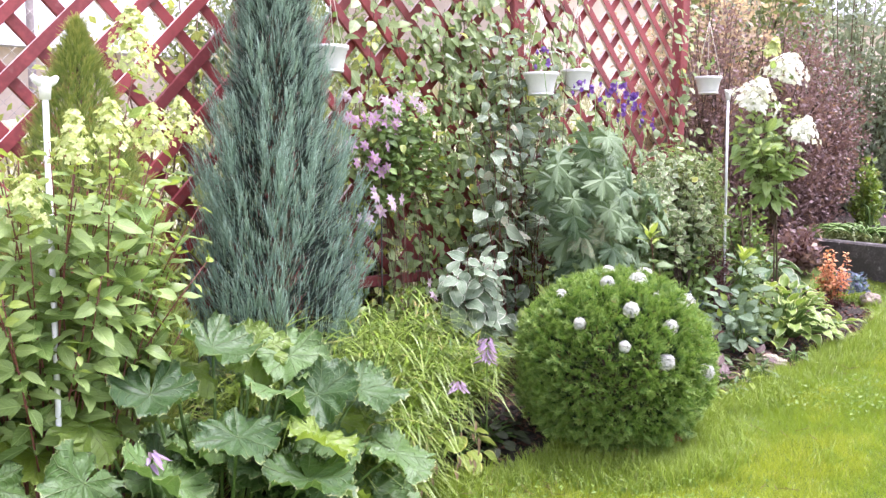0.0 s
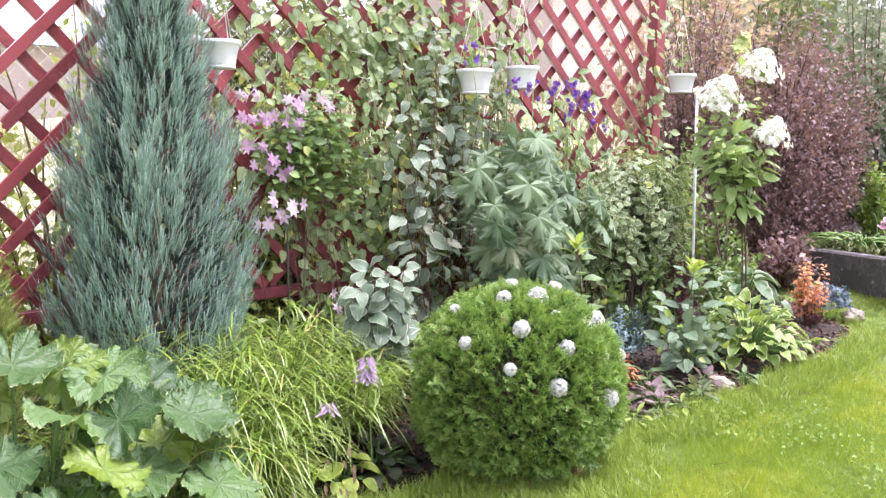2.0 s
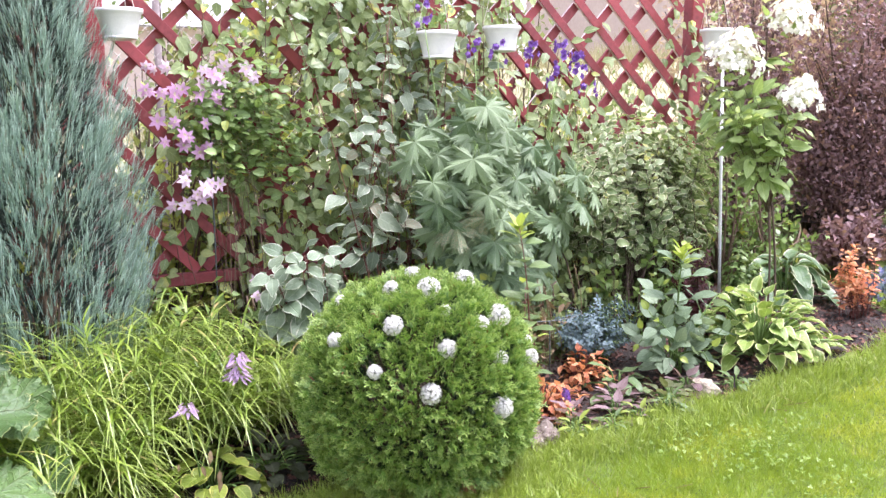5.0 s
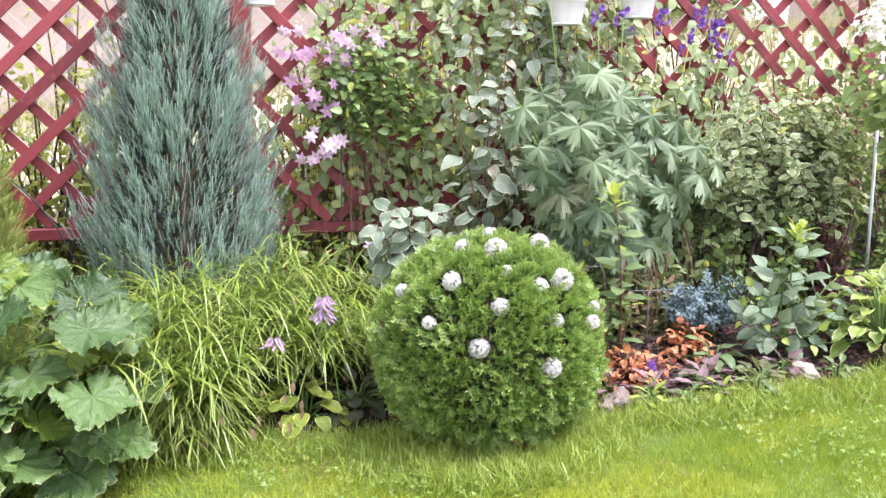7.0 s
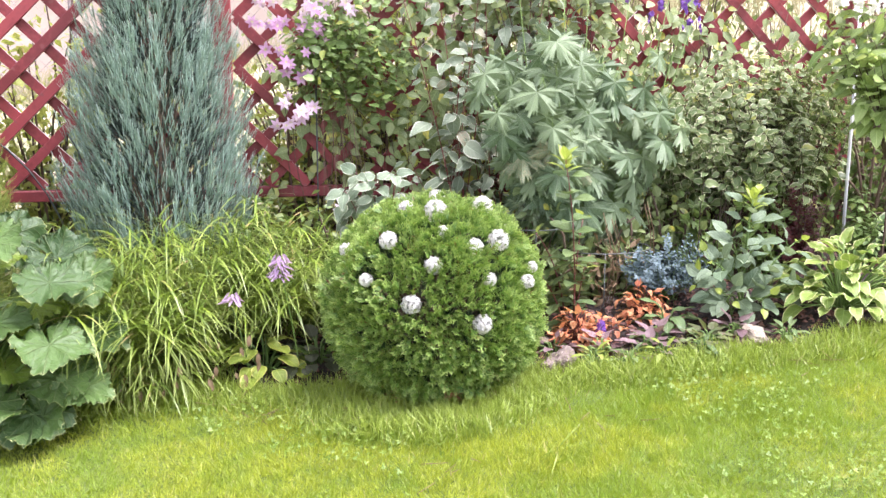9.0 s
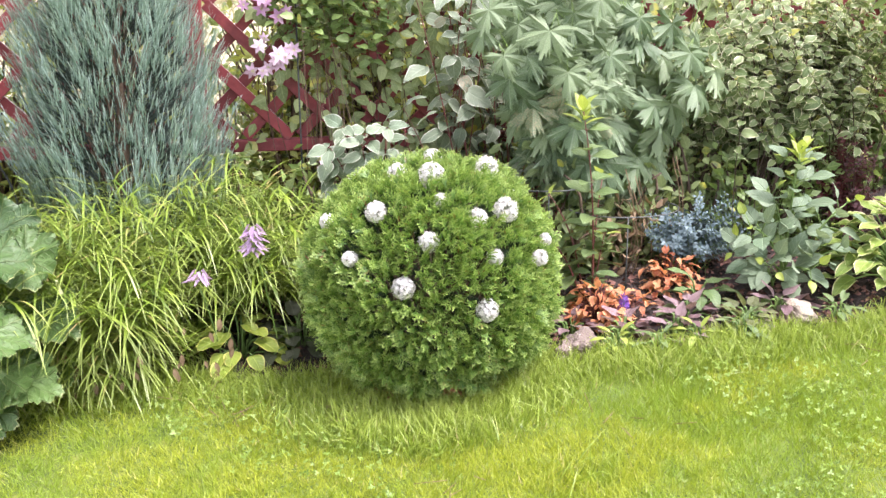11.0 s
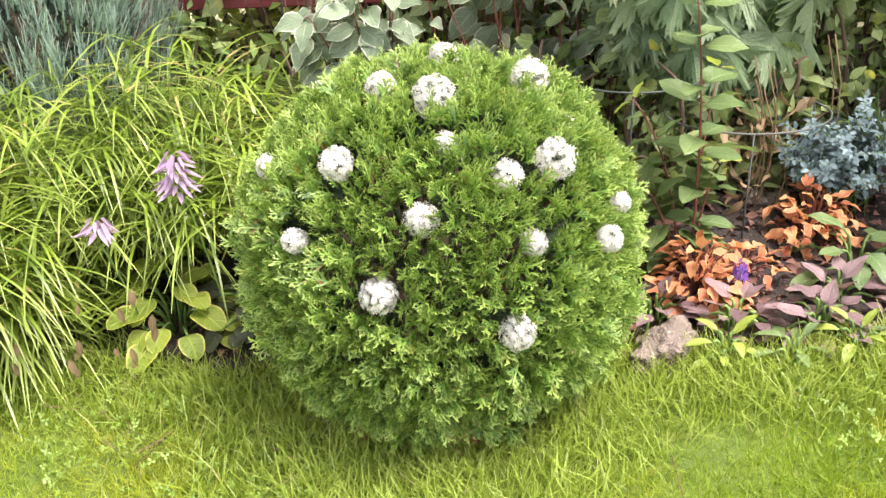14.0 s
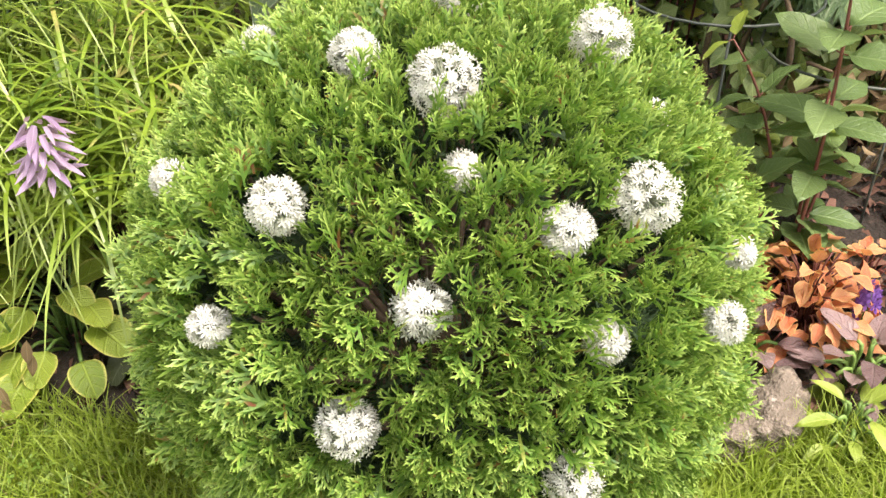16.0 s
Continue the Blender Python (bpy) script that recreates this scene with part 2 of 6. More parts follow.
    "far_green": leaf_material("pale green tree leaf", (0.22, 0.29, 0.17), (0.46, 0.52, 0.36), side=4.0, rough=0.6, through_light=0.35),
    "blue_flower": leaf_material("pale blue lobelia flowers", (0.18, 0.20, 0.45), (0.40, 0.44, 0.66), side=0.0, rough=0.6, through_light=0.3),
    "pink_flower": leaf_material("pink phlox flowers", (0.70, 0.25, 0.45), (0.88, 0.55, 0.68), side=0.0, rough=0.6, through_light=0.35),
    "allium": leaf_material("white allium florets", (0.80, 0.81, 0.80), (1.1, 1.1, 1.09), side=0.0, rough=0.6, through_light=0.3, vein=(1.0, 1.02, 0.98)),
    "allium_core": solid("green allium heart", (0.16, 0.19, 0.13), (0.32, 0.35, 0.27), 60, 0.7),
    "mulch": solid("reddish bark mulch", (0.06, 0.028, 0.02), (0.17, 0.085, 0.06), 40, 0.9),
    "grass": leaf_material("lawn blades", (0.23, 0.335, 0.020), (0.62, 0.71, 0.07), side=0.0, rough=0.45, through_light=0.4, old=(0.78, 0.68, 0.28), patch=(0.20, 0.38, 0.035)),
    "long_grass": leaf_material("uncut grass blades", (0.11, 0.21, 0.017), (0.38, 0.53, 0.055), side=0.0, rough=0.42, through_light=0.35, old=(0.60, 0.50, 0.22), tip=(0.46, 0.60, 0.10)),
    "clover": leaf_material("clover leaf", (0.14, 0.27, 0.035), (0.34, 0.49, 0.09), side=0.0, rough=0.5, through_light=0.3),
    "meadow": leaf_material("dry meadow grass", (0.26, 0.27, 0.12), (0.54, 0.50, 0.33), side=0.0, rough=0.7, through_light=0.4),
    "soil": solid("dark garden soil", (0.018, 0.013, 0.010), (0.05, 0.036, 0.027), 20, 0.95, 0.9, distance=0.02, spots=(0.08, 0.05, 0.04)),
    "turf": solid("turf under the blades", (0.055, 0.092, 0.009), (0.145, 0.19, 0.019), 5, 0.9, 0.6, distance=0.02, spots=(0.17, 0.19, 0.035)),
    "field": solid("meadow ground", (0.25, 0.26, 0.13), (0.44, 0.41, 0.27), 2.5, 0.95, 0.6, distance=0.03),
    "stone": solid("pinkish field stone", (0.15, 0.12, 0.095), (0.40, 0.335, 0.27), 22, 0.9, 1.0, distance=0.02, spots=(0.50, 0.45, 0.39)),
    "pale_stone": solid("pale sand stone", (0.19, 0.16, 0.115), (0.44, 0.39, 0.29), 22, 0.9, 1.0, distance=0.02, spots=(0.32, 0.27, 0.19)),
    "white_plastic": solid("white pot plastic", (0.66, 0.655, 0.64), (0.78, 0.77, 0.75), 30, 0.35, 0.1),
    "pole_paint": solid("white painted tube", (0.62, 0.64, 0.66), (0.80, 0.81, 0.82), 20, 0.35, 0.1),
    "string": solid("pale hanging cord", (0.62, 0.56, 0.48), (0.78, 0.72, 0.64), 60, 0.8),
    "wire": solid("dark plant wire", (0.03, 0.04, 0.035), (0.07, 0.08, 0.07), 60, 0.5),
    "galvanised": solid("dull galvanised wire", (0.22, 0.21, 0.19), (0.40, 0.39, 0.37), 40, 0.5, 0.1, metal=0.5),
    "concrete": solid("weathered dark concrete", (0.06, 0.052, 0.05), (0.17, 0.15, 0.145), 9, 0.9, 0.8, distance=0.01, spots=(0.26, 0.24, 0.23)),
    "house_wall": solid("pale house plaster", (0.42, 0.345, 0.29), (0.50, 0.42, 0.355), 2, 0.85),
    "roof": solid("grey roof sheets", (0.20, 0.21, 0.23), (0.34, 0.35, 0.38), 3, 0.6),
    "red_plastic": solid("dark red pot plastic", (0.17, 0.015, 0.02), (0.26, 0.03, 0.035), 20, 0.35, 0.1),
    "dark_wood": solid("dark weathered timber", (0.10, 0.085, 0.08), (0.22, 0.19, 0.18), 9, 0.85),
}

# waxy leaves
for key in ("umbrella_leaf", "umbrella_young"):
    M[key].node_tree.nodes["Principled BSDF"].inputs["Coat Weight"].default_value = 0.12
    M[key].node_tree.nodes["Principled BSDF"].inputs["Coat Roughness"].default_value = 0.3

# ---- building helpers ----
SLOPE3 = SLOPE.to_3x3()
rng = np.random.default_rng(7)


def site(x, y, z=0.0):
    """A point of the plan (x, y along the lawn, z above it) in the world."""
    return SLOPE3 @ Vector((x, y, z))


def ground_z(x, y):
    """Height of the sloping garden; it levels out far away."""
    x, y = np.clip(x, -5.0, 9.0), np.clip(y, -6.0, 9.0)
    return 0.0963 * x + 0.0351 * y


def foot(x, y, z=0.0):
    """The place on the ground under a point of the plan."""
    p = site(x, y, z)
    return Vector((p.x, p.y, float(ground_z(p.x, p.y))))


class Heap:
    """Gathers many small pieces into one mesh, with leaf coordinates lu (across), lv (along), le (towards the edge)."""

    def __init__(self):
        self.v, self.f, self.a, self.n = [], [], [], 0

    def add(self, tpl, rot, pos, scale):
        v, f, a = tpl
        rot, pos, scale = np.asarray(rot, float).reshape(-1, 3, 3), np.asarray(pos, float).reshape(-1, 3), np.asarray(scale, float).reshape(-1)
        k = len(pos)
        if k == 0:
            return
        if len(scale) == 1:
            scale = np.repeat(scale, k)
        out = np.einsum("kij,vj->kvi", rot, v) * scale[:, None, None] + pos[:, None, :]
        self.v.append(out.reshape(-1, 3))
        self.f.append((f[None] + (np.arange(k) * len(v))[:, None, None] + self.n).reshape(-1, 3))
        self.a.append(np.tile(a, (k, 1)))
        self.n += k * len(v)

    def tube(self, pts, radii, sides=5):
        pts = np.asarray([tuple(p) for p in pts], float)
        radii = np.broadcast_to(np.asarray(radii, float), (len(pts),))
        tan = np.gradient(pts, axis=0)
        tan /= np.linalg.norm(tan, axis=1)[:, None] + 1e-9
        ref = np.where(np.abs(tan[:, 2:3]) > 0.9, np.array([[1.0, 0, 0]]), np.array([[0, 0, 1.0]]))
        u = np.cross(ref, tan)
        u /= np.linalg.norm(u, axis=1)[:, None] + 1e-9
        w = np.cross(tan, u)
        ang = np.arange(sides) * 2 * np.pi / sides
        ring = pts[:, None] + radii[:, None, None] * (np.cos(ang)[None, :, None] * u[:, None] + np.sin(ang)[None, :, None] * w[:, None])
        faces = []
        for i in range(len(pts) - 1):
            for j in range(sides):
                a, b = i * sides + j, i * sides + (j + 1) % sides
                faces += [(a, b, b + sides), (a, b + sides, a + sides)]
        top, low = len(pts) * sides, len(pts) * sides + 1
        for j in range(sides):
            b = (j + 1) % sides
            faces += [(top - sides + j, top - sides + b, top), (b, j, low)]
        v = np.vstack([ring.reshape(-1, 3), pts[-1:], pts[:1]])
        at = np.zeros((len(v), 3))
        at[:, 0] = 0.5
        self.v.append(v), self.f.append(np.array(faces) + self.n), self.a.append(at)
        self.n += len(v)

    def mesh(self, name, material, origin=(0, 0, 0), soft=True):
        v, f, a = np.vstack(self.v) - np.array(tuple(origin)), np.vstack(self.f), np.vstack(self.a)
        me = bpy.data.meshes.new(name)
        me.vertices.add(len(v)), me.loops.add(len(f) * 3), me.polygons.add(len(f))
        me.vertices.foreach_set("co", v.astype(np.float32).ravel())
        me.loops.foreach_set("vertex_index", f.astype(np.int32).ravel())
        me.polygons.foreach_set("loop_start", np.arange(0, len(f) * 3, 3, dtype=np.int32))
        if soft:
            me.polygons.foreach_set("use_smooth", np.ones(len(f), dtype=bool))
        for i, key in enumerate(("lu", "lv", "le")):
            at = me.attributes.new(key, "FLOAT", "POINT")
            at.data.foreach_set("value", a[:, i].astype(np.float32))
        me.materials.append(material)
        me.update(calc_edges=True)
        return me


def thing(name, base, label, category, group="", kind=""):
    ob = new(name)
    ob.empty_display_size = 0.05
    ob.matrix_basis = Matrix.Translation(base)
    return tagged(ob, label, category, group, kind)


def part(name, me, parent, label="", m=None, kind=""):
    """One mesh under a thing or a part; m is its pose in its parent."""
    ob = new(name, me)
    ob.parent = parent
    if m is not None:
        ob.matrix_basis = m
    if label:
        ob["label"] = label
    if kind:
        ob["kind"] = kind
    return ob


def heap_part(name, heap, material, parent, label="", kind=""):
    return part(name, heap.mesh(name, material, parent.matrix_basis.translation), parent, label, None, kind)


def turns(way, up, spin=0.0):
    """Rotations whose y runs along way and whose z leans to up."""
    y = np.asarray(way, float).reshape(-1, 3)
    y = y / (np.linalg.norm(y, axis=1)[:, None] + 1e-9)
    z = np.broadcast_to(np.asarray(up, float).reshape(-1, 3), y.shape)
    x = np.cross(y, z)
    bad = np.linalg.norm(x, axis=1) < 1e-3
    x = np.where(bad[:, None], np.cross(y, np.array([[1.0, 0.2, 0.1]])), x)
    x /= np.linalg.norm(x, axis=1)[:, None]
    z = np.cross(x, y)
    if np.ndim(spin) or spin:
        s, c = np.sin(spin), np.cos(spin)
        s, c = np.broadcast_to(s, (len(y),))[:, None], np.broadcast_to(c, (len(y),))[:, None]
        x, z = c * x + s * z, c * z - s * x
    return np.stack([x, y, z], axis=2)


def to_matrix(rot, pos, scale):
    m = Matrix(np.asarray(rot) * float(scale)).to_4x4()
    m.translation = pos
    return m


def dirs(k, low=-1.0, high=1.0):
    """Random unit vectors with their height between low and high."""
    z, a = rng.uniform(low, high, k), rng.uniform(0, 2 * np.pi, k)
    r = np.sqrt(1 - z * z)
    return np.stack([r * np.cos(a), r * np.sin(a), z], axis=1)


def blade(width, profile, nv=6, fold=0.15, droop=0.2, wave=0.0, seed=0, curl=0.0, across=4):
    """A leaf of length 1 along y: profile(v) gives the half width's share along it."""
    ph = np.random.default_rng(seed).uniform(0, 6.28, 4)
    vs, at = [], []
    us = (-1.0, -0.55, 0.0, 0.55, 1.0) if across == 4 else (-1.0, 0.0, 1.0)
    for i in range(nv + 1):
        v = i / nv
        w = width * profile(v)
        for u in us:
            x = u * w
            z = fold * abs(u) * w - droop * v ** 2 + wave * math.sin(9 * v + ph[0] + (2 if u > 0 else 0)) * abs(u) ** 1.5 * width + curl * (u * u) * w
            y = v * (1 - 0.25 * droop * v)
            vs.append((x, y, z)), at.append((u, v, max(abs(u) ** 1.2, 0.0 if v < 0.85 else (v - 0.85) / 0.15 * 0.95)))
    f = []
    for i in range(nv):
        for j in range(across):
            a = i * (across + 1) + j
            f += [(a, a + 1, a + across + 2), (a, a + across + 2, a + across + 1)]
    return np.array(vs), np.array(f), np.array(at)


def ovate(v):
    return max(0.0, math.sin(math.pi * min(1, v) ** 0.72)) ** 0.85 * (1 - 0.12 * v) + 0.02 * (1 - v)


def lance(v):
    return max(0.0, math.sin(math.pi * v ** 0.85)) * (1 - 0.2 * v) + 0.03 * (1 - v)


def heart(v):
    return max(0.0, 1 - (2 * v - 1) ** 2) ** 0.45 * (1.12 - 0.35 * v)


def strap(v):
    return min(1.0, 0.55 + v * 1.5) * (1 - v ** 3 * 0.97)


def tiny_leaf(width, fold=0.25):
    """A leaf of four triangles for foliage seen from afar."""
    v = np.array([(0, 0, 0), (-width, 0.45, fold * width), (0, 0.5, 0), (width, 0.45, fold * width), (0, 1.0, -0.12)], float)
    f = np.array([(0, 2, 1), (0, 3, 2), (1, 2, 4), (2, 3, 4)])
    a = np.array([(0, 0, 0), (-1, 0.45, 1), (0, 0.5, 0), (1, 0.45, 1), (0, 1, 0.8)], float)
    return v, f, a


def thin_blade(width, nv=5, droop=0.5, power=2.0, taper=0.9):
    """A narrow grass blade of length 1, bending over."""
    vs, at = [], []
    for i in range(nv + 1):
        v = i / nv
        w = width * (1 - taper * v ** 2) * 0.5
        y, z = v * (1 - 0.35 * droop * v), -droop * v ** power
        for u in (-1.0, 1.0):
            vs.append((u * w, y, z)), at.append((0.5, v, 0.0))
    f = []
    for i in range(nv):
        a = i * 2
        f += [(a, a + 1, a + 3), (a, a + 3, a + 2)]
    return np.array(vs), np.array(f), np.array(at)


def lobed(lobes, depth, teeth=0.06, cup=0.25, gap=0.35, sub=0.0, per=8, seed=0, pleat=0.06, sharp=1.0, wave=0.05, rings=(0.3, 0.62, 1.0), quilt=0.0):
    """A palmate leaf of radius 1 round its stalk, its middle lobe along y."""
    r0 = np.random.default_rng(seed)
    span = 2 * math.pi - 2 * gap
    nt = lobes * per
    vs, at = [(0, 0, 0)], [(0, 0, 0)]
    last = len(rings) - 1
    sizes = 1 + 0.12 * r0.uniform(-1, 1, lobes)
    for k, q in enumerate(rings):
        for i in range(nt + 1):
            s = i / nt * lobes
            c = abs((s % 1.0) - 0.5) * 2
            lobe = min(lobes - 1, int(s))
            ang = -math.pi / 2 + math.pi - span / 2 + i / nt * span
            out = (1 - depth * c ** sharp) * sizes[lobe] * (0.82 + 0.18 * math.cos((i / nt - 0.5) * span * 0.8))
            if sub:
                out *= 1 - sub * abs(math.sin(c * math.pi * 1.5)) * (0.4 + 0.6 * (1 - c))
            if k == last:
                out *= 1 + teeth * (1 if i % 2 else -1) * r0.uniform(0.4, 1.2)
                r = out
            else:
                r = min(q, q * (0.55 + 0.45 * out)) if depth < 0.5 else q * out
            z = cup * (r * r * 0.5) - pleat * (c - 0.5) * r * 2 + (wave * math.sin(3.3 * ang + seed) * r * r) + (r0.uniform(-0.5, 0.5) * wave if k == last else 0) + quilt * noise.noise((r * math.cos(ang) * 5 + seed * 3, r * math.sin(ang) * 5, seed)) * (0.3 + q)
            vs.append((-r * math.cos(ang), r * math.sin(ang), z)), at.append((c * 0.9 + 0.02, q, q ** 3))
    f = []
    for i in range(nt):
        f.append((0, 1 + i + 1, 1 + i))
    for k in range(last):
        o, p = 1 + k * (nt + 1), 1 + (k + 1) * (nt + 1)
        for i in range(nt):
            f += [(o + i, o + i + 1, p + i + 1), (o + i, p + i + 1, p + i)]
    v = np.array(vs, float)
    return v, np.array(f)[:, ::-1], np.array(at, float)


def join(tpls):
    v, f, a, n = [], [], [], 0
    for t in tpls:
        v.append(t[0]), f.append(t[1] + n), a.append(t[2])
        n += len(t[0])
    return np.vstack(v), np.vstack(f), np.vstack(a)


def moved(tpl, way, up, pos, scale, lv=None):
    r = turns([way], [up])[0]
    a = tpl[2].copy()
    if lv is not None:
        a[:, 1] = lv[0] + (lv[1] - lv[0]) * a[:, 1]
    return (tpl[0] * scale) @ r.T + np.array(pos), tpl[1], a


def spray(n, angle, width, length=1.0, taper=0.7, seed=0, lift=0.1, sub=True, blunt=0.8):
    """A flat conifer twig of length 1 along y with side twigs."""
    r0 = np.random.default_rng(seed)
    b = thin_blade(width, 1, 0.0, taper=blunt)
    out = [moved(b, (0.0, 1, 0), (0, 0, 1), (0, 0, 0), 1.0)]
    for i in range(n):
        s = 0.12 + 0.8 * i / n
        side = -1 if i % 2 else 1
        a = radians(angle + r0.uniform(-9, 9))
        L = length * (1 - taper * s) * r0.uniform(0.75, 1.1)
        w = (side * math.sin(a), math.cos(a), r0.uniform(-lift, lift) + lift * 0.5)
        out.append(moved(b, w, (r0.uniform(-.6, .6), 0, 1), (0, s, 0), L, (s * 0.6, min(1, s * 0.6 + 0.45))))
        if sub and L > 0.28:
            for q in (0.4, 0.68):
                a2 = a + side * radians(r0.choice([-38, 34]))
                w2 = (side * math.sin(a2), math.cos(a2), r0.uniform(-lift, lift))
                out.append(moved(b, w2, (r0.uniform(-.6, .6), 0, 1), np.array(w) * L * q + np.array((0, s, 0)), L * 0.45, (s * 0.6, min(1, s * 0.6 + 0.5))))
    return join(out)


def fan_spray(seed):
    """A flat fan of scaly twigs, forked twice, with blunt tips that curl a little."""
    r0 = np.random.default_rng(seed + 400)

    def twig(width, curl):
        v = [(-width * 0.35, 0, 0), (width * 0.35, 0, 0), (-width * 0.5, 0.55, curl * 0.3), (width * 0.5, 0.55, curl * 0.3), (0, 1.0, curl)]
        return np.array(v, float), np.array([(0, 1, 3), (0, 3, 2), (2, 3, 4)]), np.array([(0.5, 0, 0), (0.5, 0, 0), (0.5, 0.6, 0), (0.5, 0.6, 0), (0.5, 1, 0)], float)

    out = [moved(twig(0.085, 0.10), (0, 1, 0), (0, 0, 1), (0, 0, 0), 1.0)]
    for i in range(6):
        t, side = 0.16 + 0.13 * i, -1 if i % 2 else 1
        a = radians(38 + r0.uniform(-9, 9))
        reach = 0.58 * (1 - 0.55 * t) * r0.uniform(0.8, 1.15)
        w = np.array((side * math.sin(a), math.cos(a), r0.uniform(-0.15, 0.25)))
        out.append(moved(twig(0.19, r0.uniform(-0.05, 0.25)), w, (r0.uniform(-.4, .4), 0, 1), (0, t, 0.1 * t * t), reach, (t * 0.5, min(1, t * 0.5 + 0.55))))
        for q, turn in ((0.35, -30), (0.62, 32)):
            a2 = a + side * radians(turn + r0.uniform(-8, 8))
            w2 = (side * math.sin(a2), math.cos(a2), r0.uniform(-0.2, 0.3))
            out.append(moved(twig(0.30, r0.uniform(0, 0.3)), w2, (r0.uniform(-.5, .5), 0, 1), w * reach * q + np.array((0, t, 0.1 * t * t)), reach * 0.5, (t * 0.5, min(1, t * 0.5 + 0.6))))
    return join(out)


def star(petals, width, rise=0.3, profile=ovate, nv=3):
    """A flower of radius 1 facing z."""
    b = blade(width, profile, nv, 0.1, 0.15)
    out = []
    for i in range(petals):
        a = 2 * math.pi * i / petals
        out.append(moved(b, (math.cos(a), math.sin(a), rise), (0, 0, 1), (0, 0, 0), 1.0))
    return join(out)


def tri_petals(n, rise=0.25, width=0.55):
    """A very small flower: n pointed petals of two triangles each."""
    v, f, a = [(0, 0, 0)], [], [(0.5, 0, 0)]
    for i in range(n):
        t = 2 * math.pi * i / n
        for q, dt, z in ((0.6, -width, rise * 0.5), (1.0, 0, rise), (0.6, width, rise * 0.5)):
            v.append((q * math.cos(t + dt), q * math.sin(t + dt), z)), a.append((0.5, q, q))
        k = 1 + 3 * i
        f += [(0, k, k + 1), (0, k + 1, k + 2)]
    return np.array(v), np.array(f), np.array(a, float)


def bend(a, b, sag=(0, 0, 0), k=6):
    """Points from a to b with a bow."""
    a, b, s = np.array(tuple(a), float), np.array(tuple(b), float), np.array(sag, float)
    t = np.linspace(0, 1, k)[:, None]
    return a + (b - a) * t + s * (4 * t * (1 - t))


def box_mesh(name, size, material, bevel=0.004):
    bm = bmesh.new()
    bmesh.ops.create_cube(bm, size=1.0, matrix=Matrix.Diagonal((*size, 1)))
    bmesh.ops.bevel(bm, geom=bm.edges[:], offset=bevel, segments=1, affect="EDGES")
    me = bpy.data.meshes.new(name)
    bm.to_mesh(me)
    bm.free()
    me.materials.append(material)
    return me


def lathe(name, profile, material, sides=28):
    """A turned shape from (radius, height) pairs."""
    bm = bmesh.new()
    rings = []
    for r, z in profile:
        rings.append([bm.verts.new((r * math.cos(2 * math.pi * i / sides), r * math.sin(2 * math.pi * i / sides), z)) for i in range(sides)])
    for a, b in zip(rings, rings[1:]):
        for i in range(sides):
            f = bm.faces.new((a[i], a[(i + 1) % sides], b[(i + 1) % sides], b[i]))
            f.smooth = True
    bm.faces.new(rings[0][::-1]), bm.faces.new(rings[-1])
    me = bpy.data.meshes.new(name)
    bm.to_mesh(me)
    bm.free()
    me.materials.append(material)
    return me


def leaf_meshes(name, tpls, material):
    out = []
    for t in tpls:
        h = Heap()
        h.add(t, np.eye(3), (0, 0, 0), 1.0)
        out.append(h.mesh(name, material))
    return out


def leaf_parts(name, meshes, parent, rots, poss, scales, label=""):
    """Every leaf an object of its own, on a few shared meshes."""
    base = parent.matrix_basis.translation
    for i, (r, p, s) in enumerate(zip(rots, poss, scales)):
        part(name, meshes[i % len(meshes)], parent, label, to_matrix(r, Vector(tuple(p)) - base, s))

# ---- large structure: ground, lawn, bed, trellis ----
EDGE_X = (-2.0, 0.0, 0.8, 1.5, 2.0, 2.8, 3.5, 4.4, 5.2, 5.6, 5.9, 6.1)
EDGE_Y = (1.9, 2.0, 2.25, 2.5, 2.6, 2.33, 2.15, 2.08, 2.02, 2.15, 2.6, 3.4)
FENCE_Y = 3.44


def bed_edge(x):
    return np.interp(x, EDGE_X, EDGE_Y)


def sheet(name, xs, ys, height, material):
    gx, gy = np.meshgrid(xs, ys)
    gz = height(gx, gy)
    v = np.stack([gx, gy, gz], axis=2).reshape(-1, 3)
    nx = len(xs)
    f = [(j * nx + i, j * nx + i + 1, (j + 1) * nx + i + 1, (j + 1) * nx + i) for j in range(len(ys) - 1) for i in range(nx - 1)]
    me = bpy.data.meshes.new(name)
    me.from_pydata(v.tolist(), [], f)
    me.materials.append(material)
    for p in me.polygons:
        p.use_smooth = True
    return new(name, me)


far = np.unique(np.concatenate([np.linspace(-400, -10, 14), np.linspace(-8, 14, 23), np.linspace(16, 400, 14)]))
tagged(sheet("ground", far, far, lambda x, y: ground_z(x, y) - 0.03, M["field"]), "straw-coloured meadow ground beyond the garden", "ground", "", "structure")
tagged(sheet("lawn", np.linspace(-9, 14, 116), np.linspace(-14, 3.42, 100), lambda x, y: ground_z(x, y) - 0.004 + 0.008 * np.sin(3 * x + 1) * np.sin(2.3 * y), M["turf"]),
       "bright green mown lawn with patches of clover", "lawn", "", "structure")


